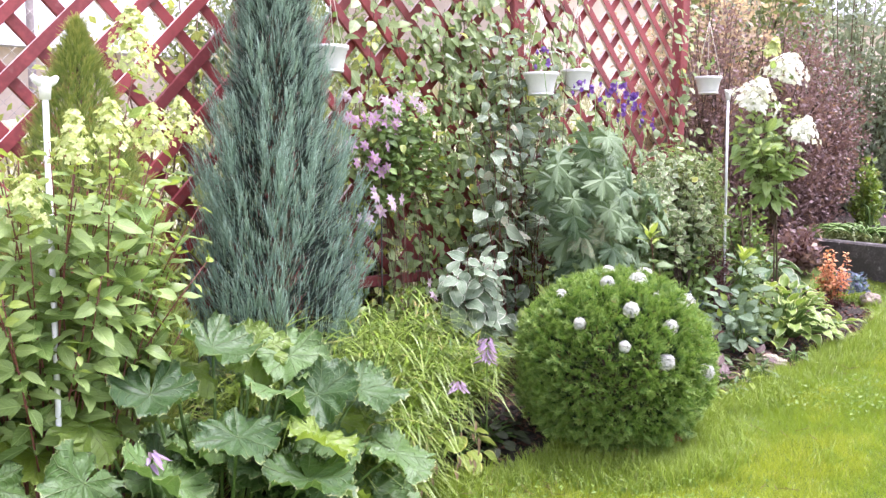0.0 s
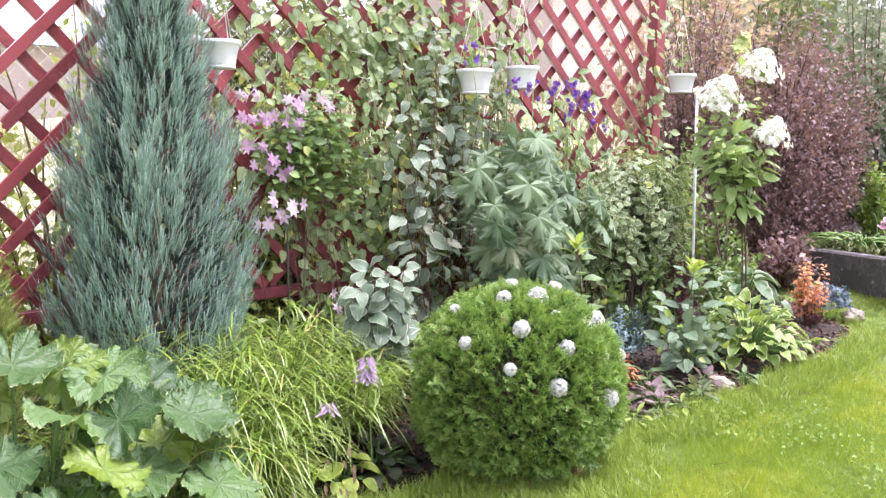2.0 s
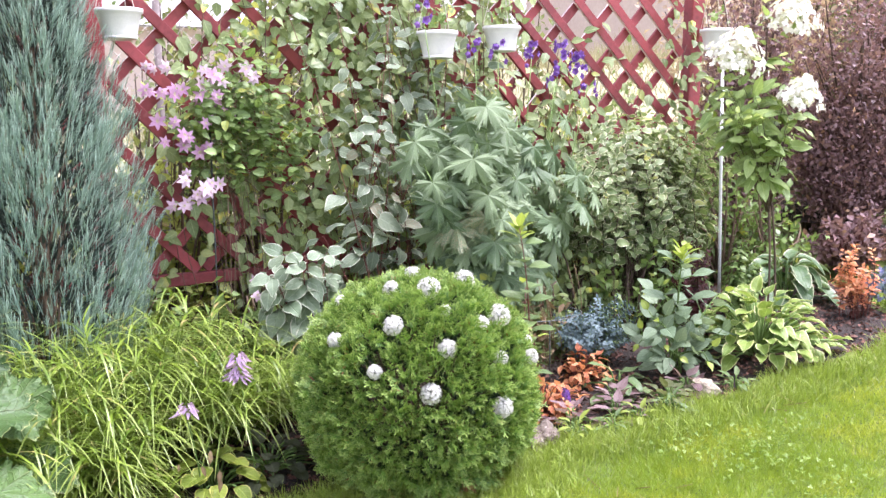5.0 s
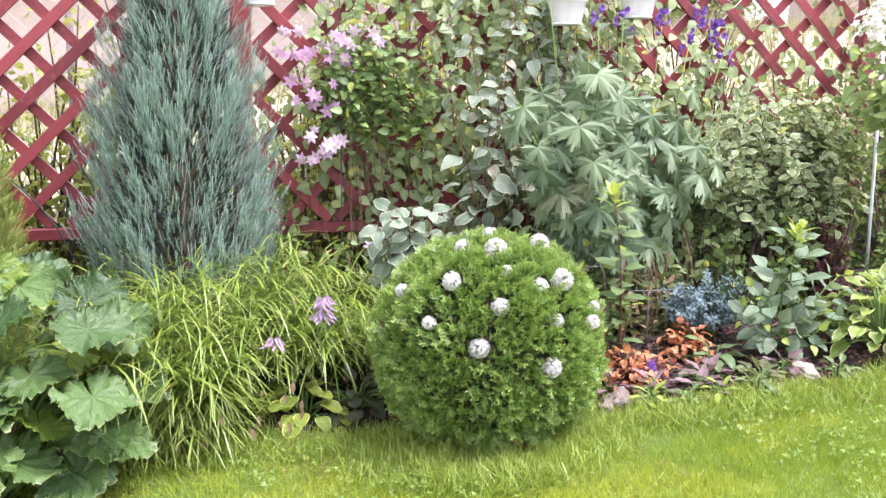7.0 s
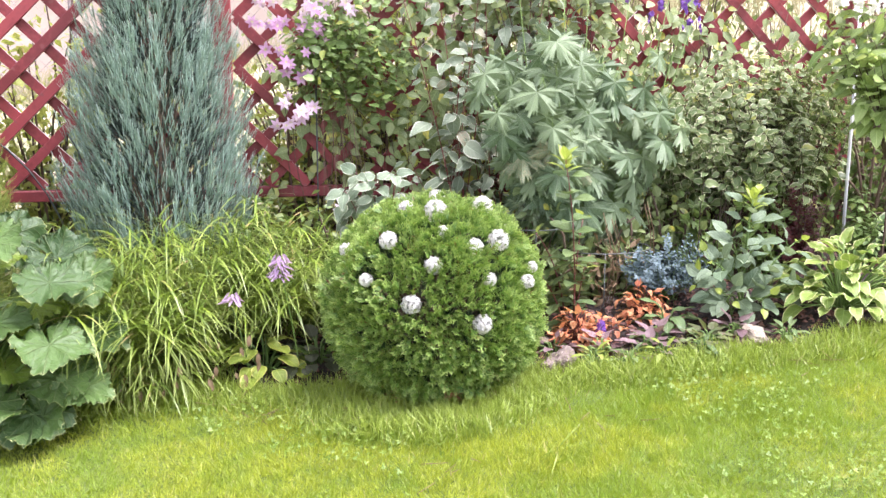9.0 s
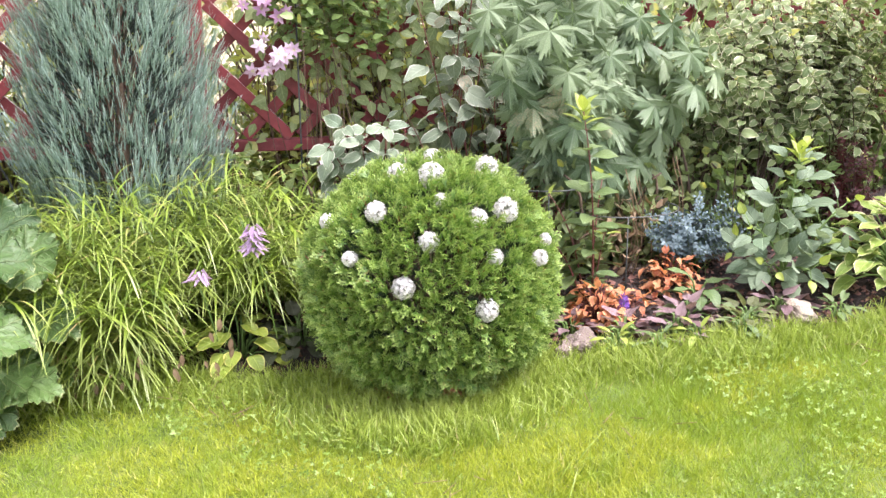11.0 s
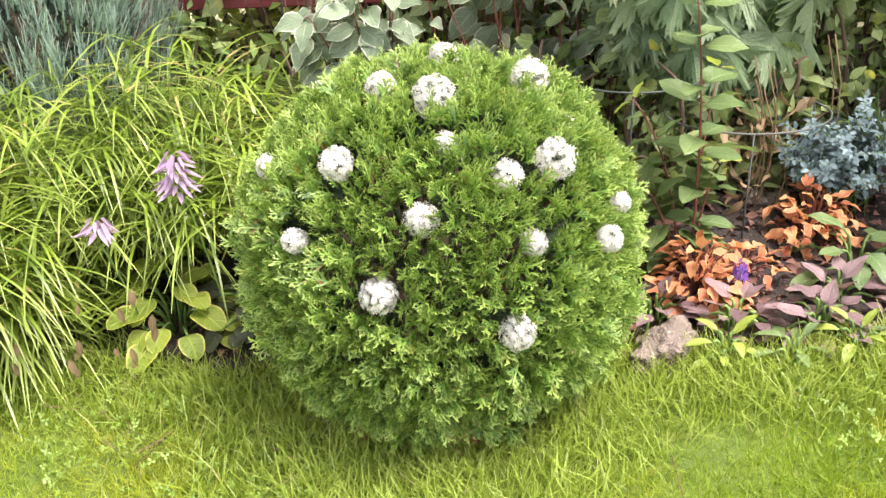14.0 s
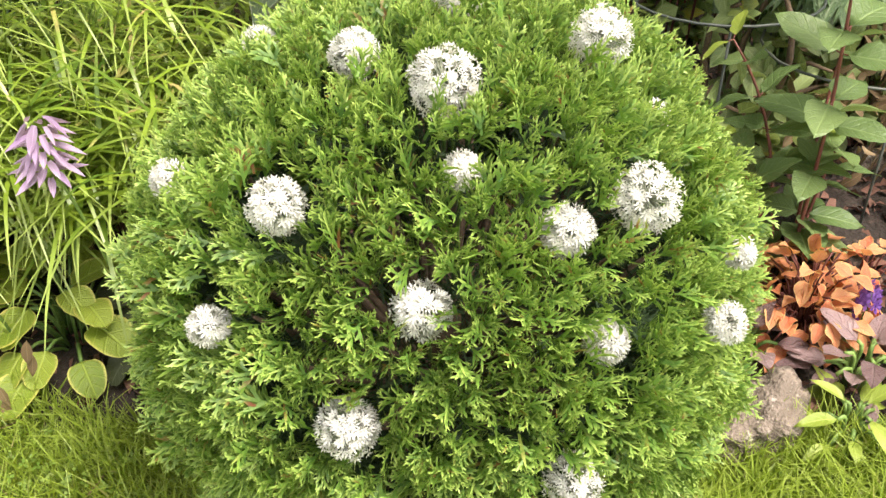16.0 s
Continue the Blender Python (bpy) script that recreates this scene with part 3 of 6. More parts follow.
def soil_bed():
    """The planting bed from the lawn's edge to behind the trellis, banked up a little."""
    h, us, ws = [], np.linspace(-1.0, 6.08, 110), np.linspace(0, 1, 26)
    v = []
    for w in ws:
        for x in us:
            e = float(bed_edge(x)) + 0.03 * math.sin(9 * x)
            y = e + w * (3.75 - e)
            p = noise.noise((x * 5, y * 5, 0)) * 0.02 + noise.noise((x * 17, y * 17, 3)) * 0.012
            v.append((x, y, float(ground_z(x, y)) - 0.015 + 0.10 * min(1, w * 3.0) ** 0.7 * (0.5 + 0.5 * w) + p * min(1, w * 8)))
    n = len(us)
    f = [(j * n + i, j * n + i + 1, (j + 1) * n + i + 1, (j + 1) * n + i) for j in range(len(ws) - 1) for i in range(n - 1)]
    me = bpy.data.meshes.new("planting_bed")
    me.from_pydata(v, [], f)
    me.materials.append(M["soil"])
    for p in me.polygons:
        p.use_smooth = True
    return tagged(new("planting_bed", me), "dark crumbly soil of the flower bed", "flower bed", "", "structure")


soil_bed()

RAIL_Z, TOP_Z, PITCH = 0.94, 2.60, 0.215
POSTS = (0.96, 2.44, 3.90, 5.45)
for i, x in enumerate(POSTS):
    z0 = float(ground_z(x, FENCE_Y)) - 0.12
    lean = 3.0 if i == 3 else 0.0
    ob = new("fence_post", box_mesh("fence_post", (0.085, 0.07, TOP_Z + 0.06 - z0), M["red_wood"], 0.005))
    ob.matrix_basis = pose(x + lean * 0.006, FENCE_Y + 0.002, (TOP_Z + 0.06 + z0) / 2, 0, lean, 0)
    tagged(ob, "red-brown stained square wooden trellis post in the bed", "fence post", "posts of the trellis")


def clip_line(sign, c, x0, x1, z0, z1):
    """The stretch of the line z = sign * x + c inside the panel."""
    pts = []
    for x in (x0, x1):
        z = sign * x + c
        if z0 - 1e-6 <= z <= z1 + 1e-6:
            pts.append((x, z))
    for z in (z0, z1):
        x = (z - c) / sign
        if x0 < x < x1:
            pts.append((x, z))
    return pts[:2] if len(pts) >= 2 else None


def trellis(x0, x1, minus, plus, front, label):
    """A lattice panel between two posts: two layers of slats on a bottom and a top rail."""
    ob = thing("trellis_panel", (x0, FENCE_Y, RAIL_Z), label, "trellis panel", "trellis panels")
    mid = (x0 + x1) / 2
    for z, name in ((RAIL_Z, "bottom_rail"), (TOP_Z, "top_rail")):
        part(name, box_mesh(name, (x1 - x0 - 0.003, 0.05, 0.048), M["red_wood"]), ob, "", pose(mid - x0, 0, z - RAIL_Z))
    r0 = np.random.default_rng(int(x0 * 100))
    for sign, phase in ((1, minus), (-1, plus)):
        for k in range(-30, 31):
            c = (-(phase + k * PITCH)) if sign == 1 else phase + k * PITCH
            ends = clip_line(sign, c, x0 + 0.002, x1 - 0.002, RAIL_Z + 0.02, TOP_Z - 0.02)
            if not ends:
                continue
            (ax, az), (bx, bz) = ends
            L = math.hypot(bx - ax, bz - az)
            if L < 0.09:
                continue
            y = -0.0135 if (sign == 1) == front else 0.0135
            tilt = math.degrees(math.atan2(bz - az, bx - ax))
            me = box_mesh("slat", (L - 0.035, 0.018, 0.043 + r0.uniform(-0.002, 0.002)), M["red_wood"], 0.002)
            # sky light on the upper edges is painted in with a pale material
            me.materials.append(M["skylit_wood"])
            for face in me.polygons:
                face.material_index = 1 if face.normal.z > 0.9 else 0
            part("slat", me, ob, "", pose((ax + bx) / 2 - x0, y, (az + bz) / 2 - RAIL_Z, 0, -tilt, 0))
    return ob


text = "red-brown stained diagonal wooden lattice between two posts"
trellis(POSTS[0] + 0.043, POSTS[1] - 0.043, 0.115, 3.07, True, text)
trellis(POSTS[1] + 0.043, POSTS[2] - 0.043, 1.22, 4.42, False, text + ", overgrown with climbers")
trellis(POSTS[2] + 0.043, POSTS[3] - 0.043, 3.06, 6.84, False, text + ", behind monkshood")

# ---- the thuja globe with its alliums ----
GLOBE, GLOBE_R, GLOBE_H = site(3.221, 2.288, 0.316), 0.405, 0.372


ALLIUMS = (
    (3.237, 2.183, 0.645, 0.035), (3.420, 2.274, 0.624, 0.032), (3.149, 2.264, 0.647, 0.025),
    (3.273, 2.350, 0.657, 0.026), (3.057, 2.091, 0.584, 0.027), (3.242, 2.102, 0.590, 0.017),
    (3.336, 2.054, 0.536, 0.025), (3.424, 2.084, 0.540, 0.033), (3.466, 2.224, 0.545, 0.018),
    (3.183, 2.002, 0.504, 0.026), (2.967, 2.060, 0.470, 0.019), (3.364, 1.998, 0.433, 0.021),
    (3.501, 2.034, 0.399, 0.021), (3.095, 1.965, 0.395, 0.029), (3.315, 1.928, 0.308, 0.029),
    (3.541, 2.114, 0.425, 0.016), (2.928, 2.234, 0.537, 0.021), (3.034, 2.401, 0.607, 0.018),
)


def globe_thuja():
    base = Vector((GLOBE.x, GLOBE.y, float(ground_z(GLOBE.x, GLOBE.y))))
    ob = thing("globe_thuja", base, "clipped globe thuja with dense bright green scaly sprays", "shrub")
    wood = Heap()
    wood.tube(bend(base, GLOBE), (0.03, 0.028, 0.025, 0.022, 0.02, 0.015), 7)
    for d in dirs(70, -0.5, 1.0):
        tip = np.array(GLOBE) + d * np.array((GLOBE_R, GLOBE_R, GLOBE_H)) * 0.86
        wood.tube(bend(base + Vector((0, 0, 0.12)), tip, d * 0.02, 5), (0.009, 0.007, 0.006, 0.004, 0.002), 4)
    heap_part("branching", wood, M["bark"], ob, "", "stuff")
    # the dense middle of the bush, its inner shade put into a dark twig colour
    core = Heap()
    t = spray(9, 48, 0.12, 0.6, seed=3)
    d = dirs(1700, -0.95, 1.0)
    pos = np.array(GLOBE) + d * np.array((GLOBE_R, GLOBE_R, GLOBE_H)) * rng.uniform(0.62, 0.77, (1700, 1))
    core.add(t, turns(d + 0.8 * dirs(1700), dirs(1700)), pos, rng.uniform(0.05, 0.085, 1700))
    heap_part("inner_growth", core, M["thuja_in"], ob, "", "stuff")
    crown = Heap()
    tpls = [fan_spray(s) for s in range(5)]
    count = 13500
    d = dirs(count, -0.95, 1.0)
    bumps = np.array([noise.noise((v[0] * 3.2, v[1] * 3.2, v[2] * 3.2)) + 0.6 * noise.noise((v[0] * 9 + 5, v[1] * 9, v[2] * 9)) for v in d])
    r = 0.875 + 0.055 * bumps + rng.uniform(-0.07, 0.035, count)
    # fuller than a ball below, as clipped globes grow
    power = np.where(d[:, 2] < 0, 2.6, 2.1)
    full = (np.sqrt(1 - d[:, 2] ** 2) ** power + np.abs(d[:, 2]) ** power) ** (-1 / power)
    pos = np.array(GLOBE) + d * np.array((GLOBE_R, GLOBE_R, GLOBE_H)) * (r * full)[:, None]
    way = d * 0.75 + np.array((0, 0, 0.30)) + 0.62 * dirs(count)
    rot = turns(way, dirs(count) + 0.5 * d)
    size = rng.uniform(0.026, 0.052, count)
    free = np.ones(count, bool)
    for x, y, z, r in ALLIUMS:
        # the heads push the sprays before them aside
        head = np.array(site(x, y, z))
        out = head - np.array(GLOBE)
        out /= np.linalg.norm(out)
        rel = pos - head
        along = rel @ out
        side = np.linalg.norm(rel - along[:, None] * out, axis=1)
        free &= ~((along > -0.05) & (side < r * 1.0 + 0.012))
    pos, rot, size = pos[free], rot[free], size[free]
    for k, t in enumerate(tpls):
        crown.add(t, rot[k::5], pos[k::5], size[k::5])
    heap_part("crown", crown, M["thuja"], ob, "bright green scaly sprays", "stuff")
    dead = Heap()
    for dx, dz, n in ((0.02, -0.27, 26), (0.06, -0.32, 16), (-0.16, -0.30, 8), (0.16, -0.29, 8)):
        c = np.array((GLOBE.x + dx, GLOBE.y - 0.90 * GLOBE_R * math.sqrt(max(0.05, 1 - (dz / GLOBE_H / 1.06) ** 2 - (dx / GLOBE_R) ** 2)), GLOBE.z + dz))
        dead.add(tpls[n % 5], turns(dirs(n) + (0, -0.8, 0), dirs(n)), c + rng.normal(0, 0.014, (n, 3)), rng.uniform(0.02, 0.035, n))
    heap_part("dead_sprays", dead, M["dead_thuja"], ob, "a few rust-brown dead sprays", "stuff")
    return ob


globe_thuja()

floret = tri_petals(6, 0.55, 0.26)
for x, y, z, r in ALLIUMS:
    head = site(x, y, z)
    out = (head - GLOBE).normalized()
    low = GLOBE + out * 0.22 + Vector((0, 0, -0.10))
    ob = thing("allium", low, "round white allium head on a stem through the thuja", "flower", "alliums in the thuja")
    h = Heap()
    h.tube(bend(low, head, (0, 0, 0.01)), 0.0025, 5)
    heap_part("stem", h, M["green_stem"], ob)
    h = Heap()
    ball = dirs(60)
    for v in ball:
        h.tube([np.array(head), np.array(head) + v * r * 0.86], (0.0012, 0.0008), 3)
    heap_part("stalk_growth", h, M["allium_core"], ob, "", "stuff")
    h = Heap()
    k = int(130 + 6800 * r)
    v = dirs(k)
    h.add(floret, turns(np.cross(v, dirs(k)), v), np.array(head) + v * r * (1 - 0.30 * rng.uniform(0, 1, (k, 1)) ** 2) * rng.uniform(0.92, 1.12, (k, 1)), rng.uniform(0.0048, 0.0074, k))
    heap_part("flower_ball", h, M["allium"], ob, "small white star-shaped florets", "stuff")

# ---- conifers against the trellis ----


def plume_conifer(name, label, base, top, rx, ry, count, material, width, angle, seed, bulge=0.25, size=(0.10, 0.2), upright=1.6, core=None, taper=1.35, plumes=0, wild=0.7):
    """An upright conifer: a trunk, limbs and plumes of scaly twigs, ragged at the outline."""
    ob = thing(name, base, label, "conifer")
    height = top - base.z
    wood = Heap()
    wood.tube(bend(base, (base.x, base.y, top - 0.1)), (0.022, 0.019, 0.016, 0.012, 0.009, 0.005), 7)
    r0 = np.random.default_rng(seed)

    def half(s):
        return np.where(s < bulge, 0.72 + 0.28 * s / bulge, np.clip(1 - (np.maximum(s - bulge, 0) / (1 - bulge)) ** taper, 0, 1))

    for i in range(60):
        s, a = r0.uniform(0.08, 0.8), r0.uniform(0, 6.28)
        w = float(half(s)) * 0.45
        tip = (base.x + w * rx * math.cos(a), base.y + w * ry * math.sin(a), base.z + s * height)
        wood.tube(bend((base.x, base.y, base.z + max(0.03, s - 0.2) * height), tip, (0, 0, -0.02), 5), (0.008, 0.006, 0.005, 0.003, 0.002), 4)
    heap_part("branching", wood, M["bark"], ob, "", "stuff")
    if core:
        # inner twigs whose darker colour carries the shade inside the crown
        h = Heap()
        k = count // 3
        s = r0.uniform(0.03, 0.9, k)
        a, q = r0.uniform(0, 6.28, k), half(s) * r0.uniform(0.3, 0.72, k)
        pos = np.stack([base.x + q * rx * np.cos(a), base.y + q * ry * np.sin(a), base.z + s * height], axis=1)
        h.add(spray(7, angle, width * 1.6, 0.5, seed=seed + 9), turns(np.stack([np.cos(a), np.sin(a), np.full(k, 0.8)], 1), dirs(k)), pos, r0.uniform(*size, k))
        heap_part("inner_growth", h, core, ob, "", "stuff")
    crown = Heap()
    tp = [spray(7, angle, width, 0.42, seed=seed + j, lift=0.3) for j in range(5)]
    s = r0.uniform(0.02, 1.0, count) ** 0.9
    a = r0.uniform(0, 2 * math.pi, count)
    lump = np.array([noise.noise((math.cos(p) * 2.4, math.sin(p) * 2.4, q * 6 + seed)) for p, q in zip(a, s)])
    q = half(s) * (0.86 + 0.22 * lump + r0.uniform(-0.16, 0.08, count))
    if plumes:
        # twigs gathered round upright plumes whose tips stand free
        n = plumes
        ps, pa = r0.uniform(0.0, 0.95, n) ** 0.85, r0.uniform(0, 2 * math.pi, n)
        which = r0.integers(0, n, count)
        up_ = r0.uniform(0, 1, count)
        s = np.clip(ps[which] + (0.27 / height) * up_, 0.01, 1.02)
        a = pa[which] + r0.normal(0, 0.075, count) * (1.15 - up_)
        q = half(ps[which]) * (0.80 + 0.26 * up_ + 0.05 * r0.normal(0, 1, count))
        q = np.minimum(q, half(np.clip(s - 0.08, 0, 1)) * 1.12 + 0.03)
        lone = r0.uniform(0, 1, count) < 0.4
        s = np.where(lone, r0.uniform(0.0, 0.97, count) ** 0.9, s)
        a = np.where(lone, r0.uniform(0, 6.283, count), a)
        q = np.where(lone, half(s) * r0.uniform(0.68, 0.9, count), q)
    pos = np.stack([base.x + q * rx * np.cos(a), base.y + q * ry * np.sin(a), base.z + s * height * 0.96], axis=1)
    way = np.stack([np.cos(a) * 0.55, np.sin(a) * 0.55, np.full(count, upright)], axis=1) + wild * dirs(count)
    rot = turns(way, np.stack([np.cos(a), np.sin(a), np.zeros(count)], 1) + 0.8 * dirs(count))
    sc = r0.uniform(*size, count) * (1.1 - 0.4 * s)
    for j, t in enumerate(tp):
        crown.add(t, rot[j::5], pos[j::5], sc[j::5])
    heap_part("crown", crown, material, ob, "", "stuff")
    return ob


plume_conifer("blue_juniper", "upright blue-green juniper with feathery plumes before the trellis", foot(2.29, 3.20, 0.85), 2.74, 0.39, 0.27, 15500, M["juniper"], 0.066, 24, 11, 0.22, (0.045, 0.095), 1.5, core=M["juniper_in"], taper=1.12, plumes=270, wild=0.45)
plume_conifer("golden_conifer", "small cone-shaped green and golden conifer beside the trellis", foot(1.40, 3.02, 0.8), 2.00, 0.36, 0.28, 13000, M["conifer"], 0.085, 36, 31, 0.3, (0.04, 0.075), 1.1, taper=1.7)

# ---- plants of the bed ----


def stemmed(name, label, base, tips, leaf_tpls, leaf_mat, stem_mat, size, gap, start=0.3, lift=0.5, droop=0.3, pair=2, stem_r=0.004, category="shrub",
            bow=0.08, spread=0.05, leaf_name="leaf", joined=False, seed=0, stem_share=1, flop=0.0, shrink=0.35, petiole=0.1, face=None, top_mat=None, open_out=0.7, hang=0.0, fork=0.0, uneven=0.0):
    """A leafy plant: stems from one foot to their tips, with leaves in turns along them."""
    r0 = np.random.default_rng(seed)
    ob = thing(name, base, label, category)
    wood, rots, poss, scs, rots2, poss2, scs2 = Heap(), [], [], [], [], [], []
    if fork:
        for m in range(2):
            wood.tube(bend(base + Vector((0.05 * m, 0, -0.02)), base + Vector((0.02 * m, 0, fork + 0.05)), (0.02, 0, 0), 6), max(0.005, stem_r * 2.2), 6)
    for number, tip in enumerate(tips):
        tip = np.array(tuple(tip), float)
        b = np.array((base.x + r0.uniform(-spread, spread), base.y + r0.uniform(-spread, spread), base.z - 0.01 + fork))
        side = tip - b
        side[2] = 0
        pts = bend(b, tip, -side * bow + np.array((*r0.uniform(-0.02, 0.02, 2), 0.04)), 9)
        if number % stem_share == 0:
            wood.tube(pts[::2] if joined else pts, np.linspace(stem_r, stem_r * 0.4, 5 if joined else 9), 3 if joined else 5)
        L = float(np.sum(np.linalg.norm(np.diff(pts, axis=0), axis=1)))
        k = max(2, int(L * (1 - start) / gap))
        turn = r0.uniform(0, 6.28)
        for i in range(k + 1):
            s = min(1.0, start + (1 - start) * (i + (r0.uniform(-0.45, 0.45) if 0 < i < k else 0)) / k)
            q = s * 8
            j = min(7, int(q))
            p, tan = pts[j] + (pts[j + 1] - pts[j]) * (q - j), pts[j + 1] - pts[j]
            tan /= np.linalg.norm(tan)
            turn += 1.57 if pair == 2 else 2.4
            for m in range(pair):
                a = turn + m * 2 * math.pi / pair + r0.uniform(-0.3, 0.3)
                ref = np.cross(tan, (0, 0, 1.0)) if abs(tan[2]) < 0.95 else np.array((1.0, 0, 0))
                ref /= np.linalg.norm(ref)
                o = ref * math.cos(a) + np.cross(tan, ref) * math.sin(a)
                u = lift * (0.4 + 0.9 * s)
                way = o + tan * u + np.array((0, 0, -droop * r0.uniform(0.4, 1.4)))
                if face is not None:
                    way = way + np.array(face) * r0.uniform(0, 0.8)
                sc = size * (1 - shrink * max(0, (s - 0.5) * 2)) * r0.uniform(0.72 - uneven, 1.15)
                up = tan * 0.6 + np.array((0, 0, 0.7)) + flop * dirs(1)[0]
                away = np.array((p[0] - base.x, p[1] - base.y, 0.0))
                up = up + open_out * away / (np.linalg.norm(away) + 0.03)
                if face is not None:
                    up = up + np.array(face)
                if hang:
                    way = way * (1, 1 - 0.65 * hang, 1) + np.array((0, 0, -0.3 * hang)) + r0.uniform(-0.6, 0.6, 3)
                    up = up * (1 - hang) + hang * np.array((r0.uniform(-0.7, 0.7), -1.0, r0.uniform(-0.1, 0.9)))
                pp = p + (way / np.linalg.norm(way)) * petiole * sc
                if petiole > 0.05:
                    wood.tube([p, pp], stem_r * 0.35, 3)
                young = top_mat is not None and s > 0.93
                if young:
                    sc *= 0.6
                (rots2 if young else rots).append(turns([way], [up])[0])
                (poss2 if young else poss).append(pp)
                (scs2 if young else scs).append(sc)
    heap_part("branching", wood, stem_mat, ob, "", "stuff")
    for rr, pp, ss, mat in ((rots, poss, scs, leaf_mat), (rots2, poss2, scs2, top_mat)):
        if not rr:
            continue
        rr, pp, ss = np.array(rr), np.array(pp), np.array(ss)
        order = np.argsort(pp[:, 1])
        few = order[:0] if joined else order[:300]
        rest = order[len(few):]
        if len(few):
            leaf_parts(leaf_name, leaf_meshes(leaf_name, leaf_tpls, mat), ob, rr[few], pp[few], ss[few], "fresh yellow-green top leaf" if mat is top_mat else "")
        if len(rest):
            h = Heap()
            n = len(leaf_tpls)
            for j, t in enumerate(leaf_tpls):
                h.add(t, rr[rest][j::n], pp[rest][j::n], ss[rest][j::n])
            heap_part("foliage", h, mat, ob, "", "stuff")
    return ob


def in_ball(k, c, r, low=-1.0, inner=0.6, seed=0):
    """k points in the outer part of an ellipsoid."""
    r0 = np.random.default_rng(seed)
    z, a = r0.uniform(low, 1, k), r0.uniform(0, 6.28, k)
    q = np.sqrt(1 - z * z)
    d = np.stack([q * np.cos(a), q * np.sin(a), z], 1) * r0.uniform(inner, 1, (k, 1))
    return np.array(tuple(c)) + d * np.array(r)


def panicle(parent, name, pos, length, radius, k, material, tpl, size, seed=0, way=(0, 0, 1), label=""):
    """A cone of florets round a stalk."""
    r0 = np.random.default_rng(seed)
    h = Heap()
    w = np.array(way, float)
    w /= np.linalg.norm(w)
    u = np.cross(w, (0.3, 1, 0.1))
    u /= np.linalg.norm(u)
    t = np.cross(w, u)
    s, a = r0.uniform(0, 1, k), r0.uniform(0, 6.28, k)
    q = radius * (1 - s ** 1.6 * 0.8) * r0.uniform(0.35, 1.2, k)
    o = np.cos(a)[:, None] * u + np.sin(a)[:, None] * t
    p = np.array(tuple(pos)) + w * (s * length)[:, None] + o * q[:, None]
    nrm = o + w * (0.25 + 0.8 * s)[:, None] + 0.4 * dirs(k)
    h.add(tpl, turns(np.cross(nrm, dirs(k)), nrm), p, size * r0.uniform(0.7, 1.15, k))
    return heap_part(name, h, material, parent, label, "stuff")


FLAT = [blade(0.31, ovate, 6, 0.2, d, 0.10, s + 5) for s, d in enumerate((0.05, 0.15, 0.25, 0.1))]
POINTED = [blade(0.235, ovate, 6, 0.22, d, 0.12, s + 95) for s, d in enumerate((0.05, 0.18, 0.3, 0.12))]
BROAD = [blade(0.31, ovate, 6, 0.18, d, 0.14, s + 9) for s, d in enumerate((0.1, 0.3, 0.45, 0.2))]
LANCE = [blade(0.20, lance, 5, 0.25, d, 0.06, s + 20) for s, d in enumerate((0.15, 0.3, 0.45))]
HOSTA = [blade(0.30, heart, 9, 0.35, d, 0.10, s + 30, 0.1) for s, d in enumerate((0.35, 0.55, 0.75, 0.45))]
WAVY = [blade(0.33, ovate, 7, 0.2, d, 0.16, s + 75, 0.1) for s, d in enumerate((0.15, 0.3, 0.45, 0.25))]
ROUND = [blade(0.44, heart, 10, 0.10, d, 0.06, s + 60, 0.1) for s, d in enumerate((0.1, 0.2, 0.3))]
SMALL = [blade(0.30, ovate, 3, 0.2, d, 0.0, s + 40, 0.0, 2) for s, d in enumerate((0.1, 0.3, 0.4))]
MIDDLE = [blade(0.31, ovate, 4, 0.2, d, 0.0, s + 45, 0.0, 2) for s, d in enumerate((0.05, 0.2, 0.35, 0.1))]
TINY = [tiny_leaf(w) for w in (0.28, 0.34, 0.24)]
COLEUS = [blade(0.30, lambda v: ovate(v) * (1 + 0.10 * math.sin(50 * v)), 10, 0.25, d, 0.16, s + 80, 0.1) for s, d in enumerate((0.1, 0.3, 0.5))]
FLORET = star(4, 0.45, 0.15, ovate, 2)

# umbrella plant with large round lobed leaves
base = foot(1.45, 2.50)
ob = thing("umbrella_plant", base, "large-leaved umbrella plant with rounded, lobed and toothed green leaves", "perennial")
UMBRELLA = [lobed(8, 0.16, 0.035, c, 0.10, 0.05, 12, s, 0.045, 3.2, 0.17, (0.22, 0.45, 0.66, 0.84, 1.0), 0.13) for s, c in enumerate((0.35, 0.6, -0.15, 0.45, 0.1, 0.8))]
UMB, UMB_YOUNG = leaf_meshes("leaf", UMBRELLA, M["umbrella_leaf"]), leaf_meshes("leaf", UMBRELLA[::2], M["umbrella_young"])
r0 = np.random.default_rng(5)
stalks = Heap()
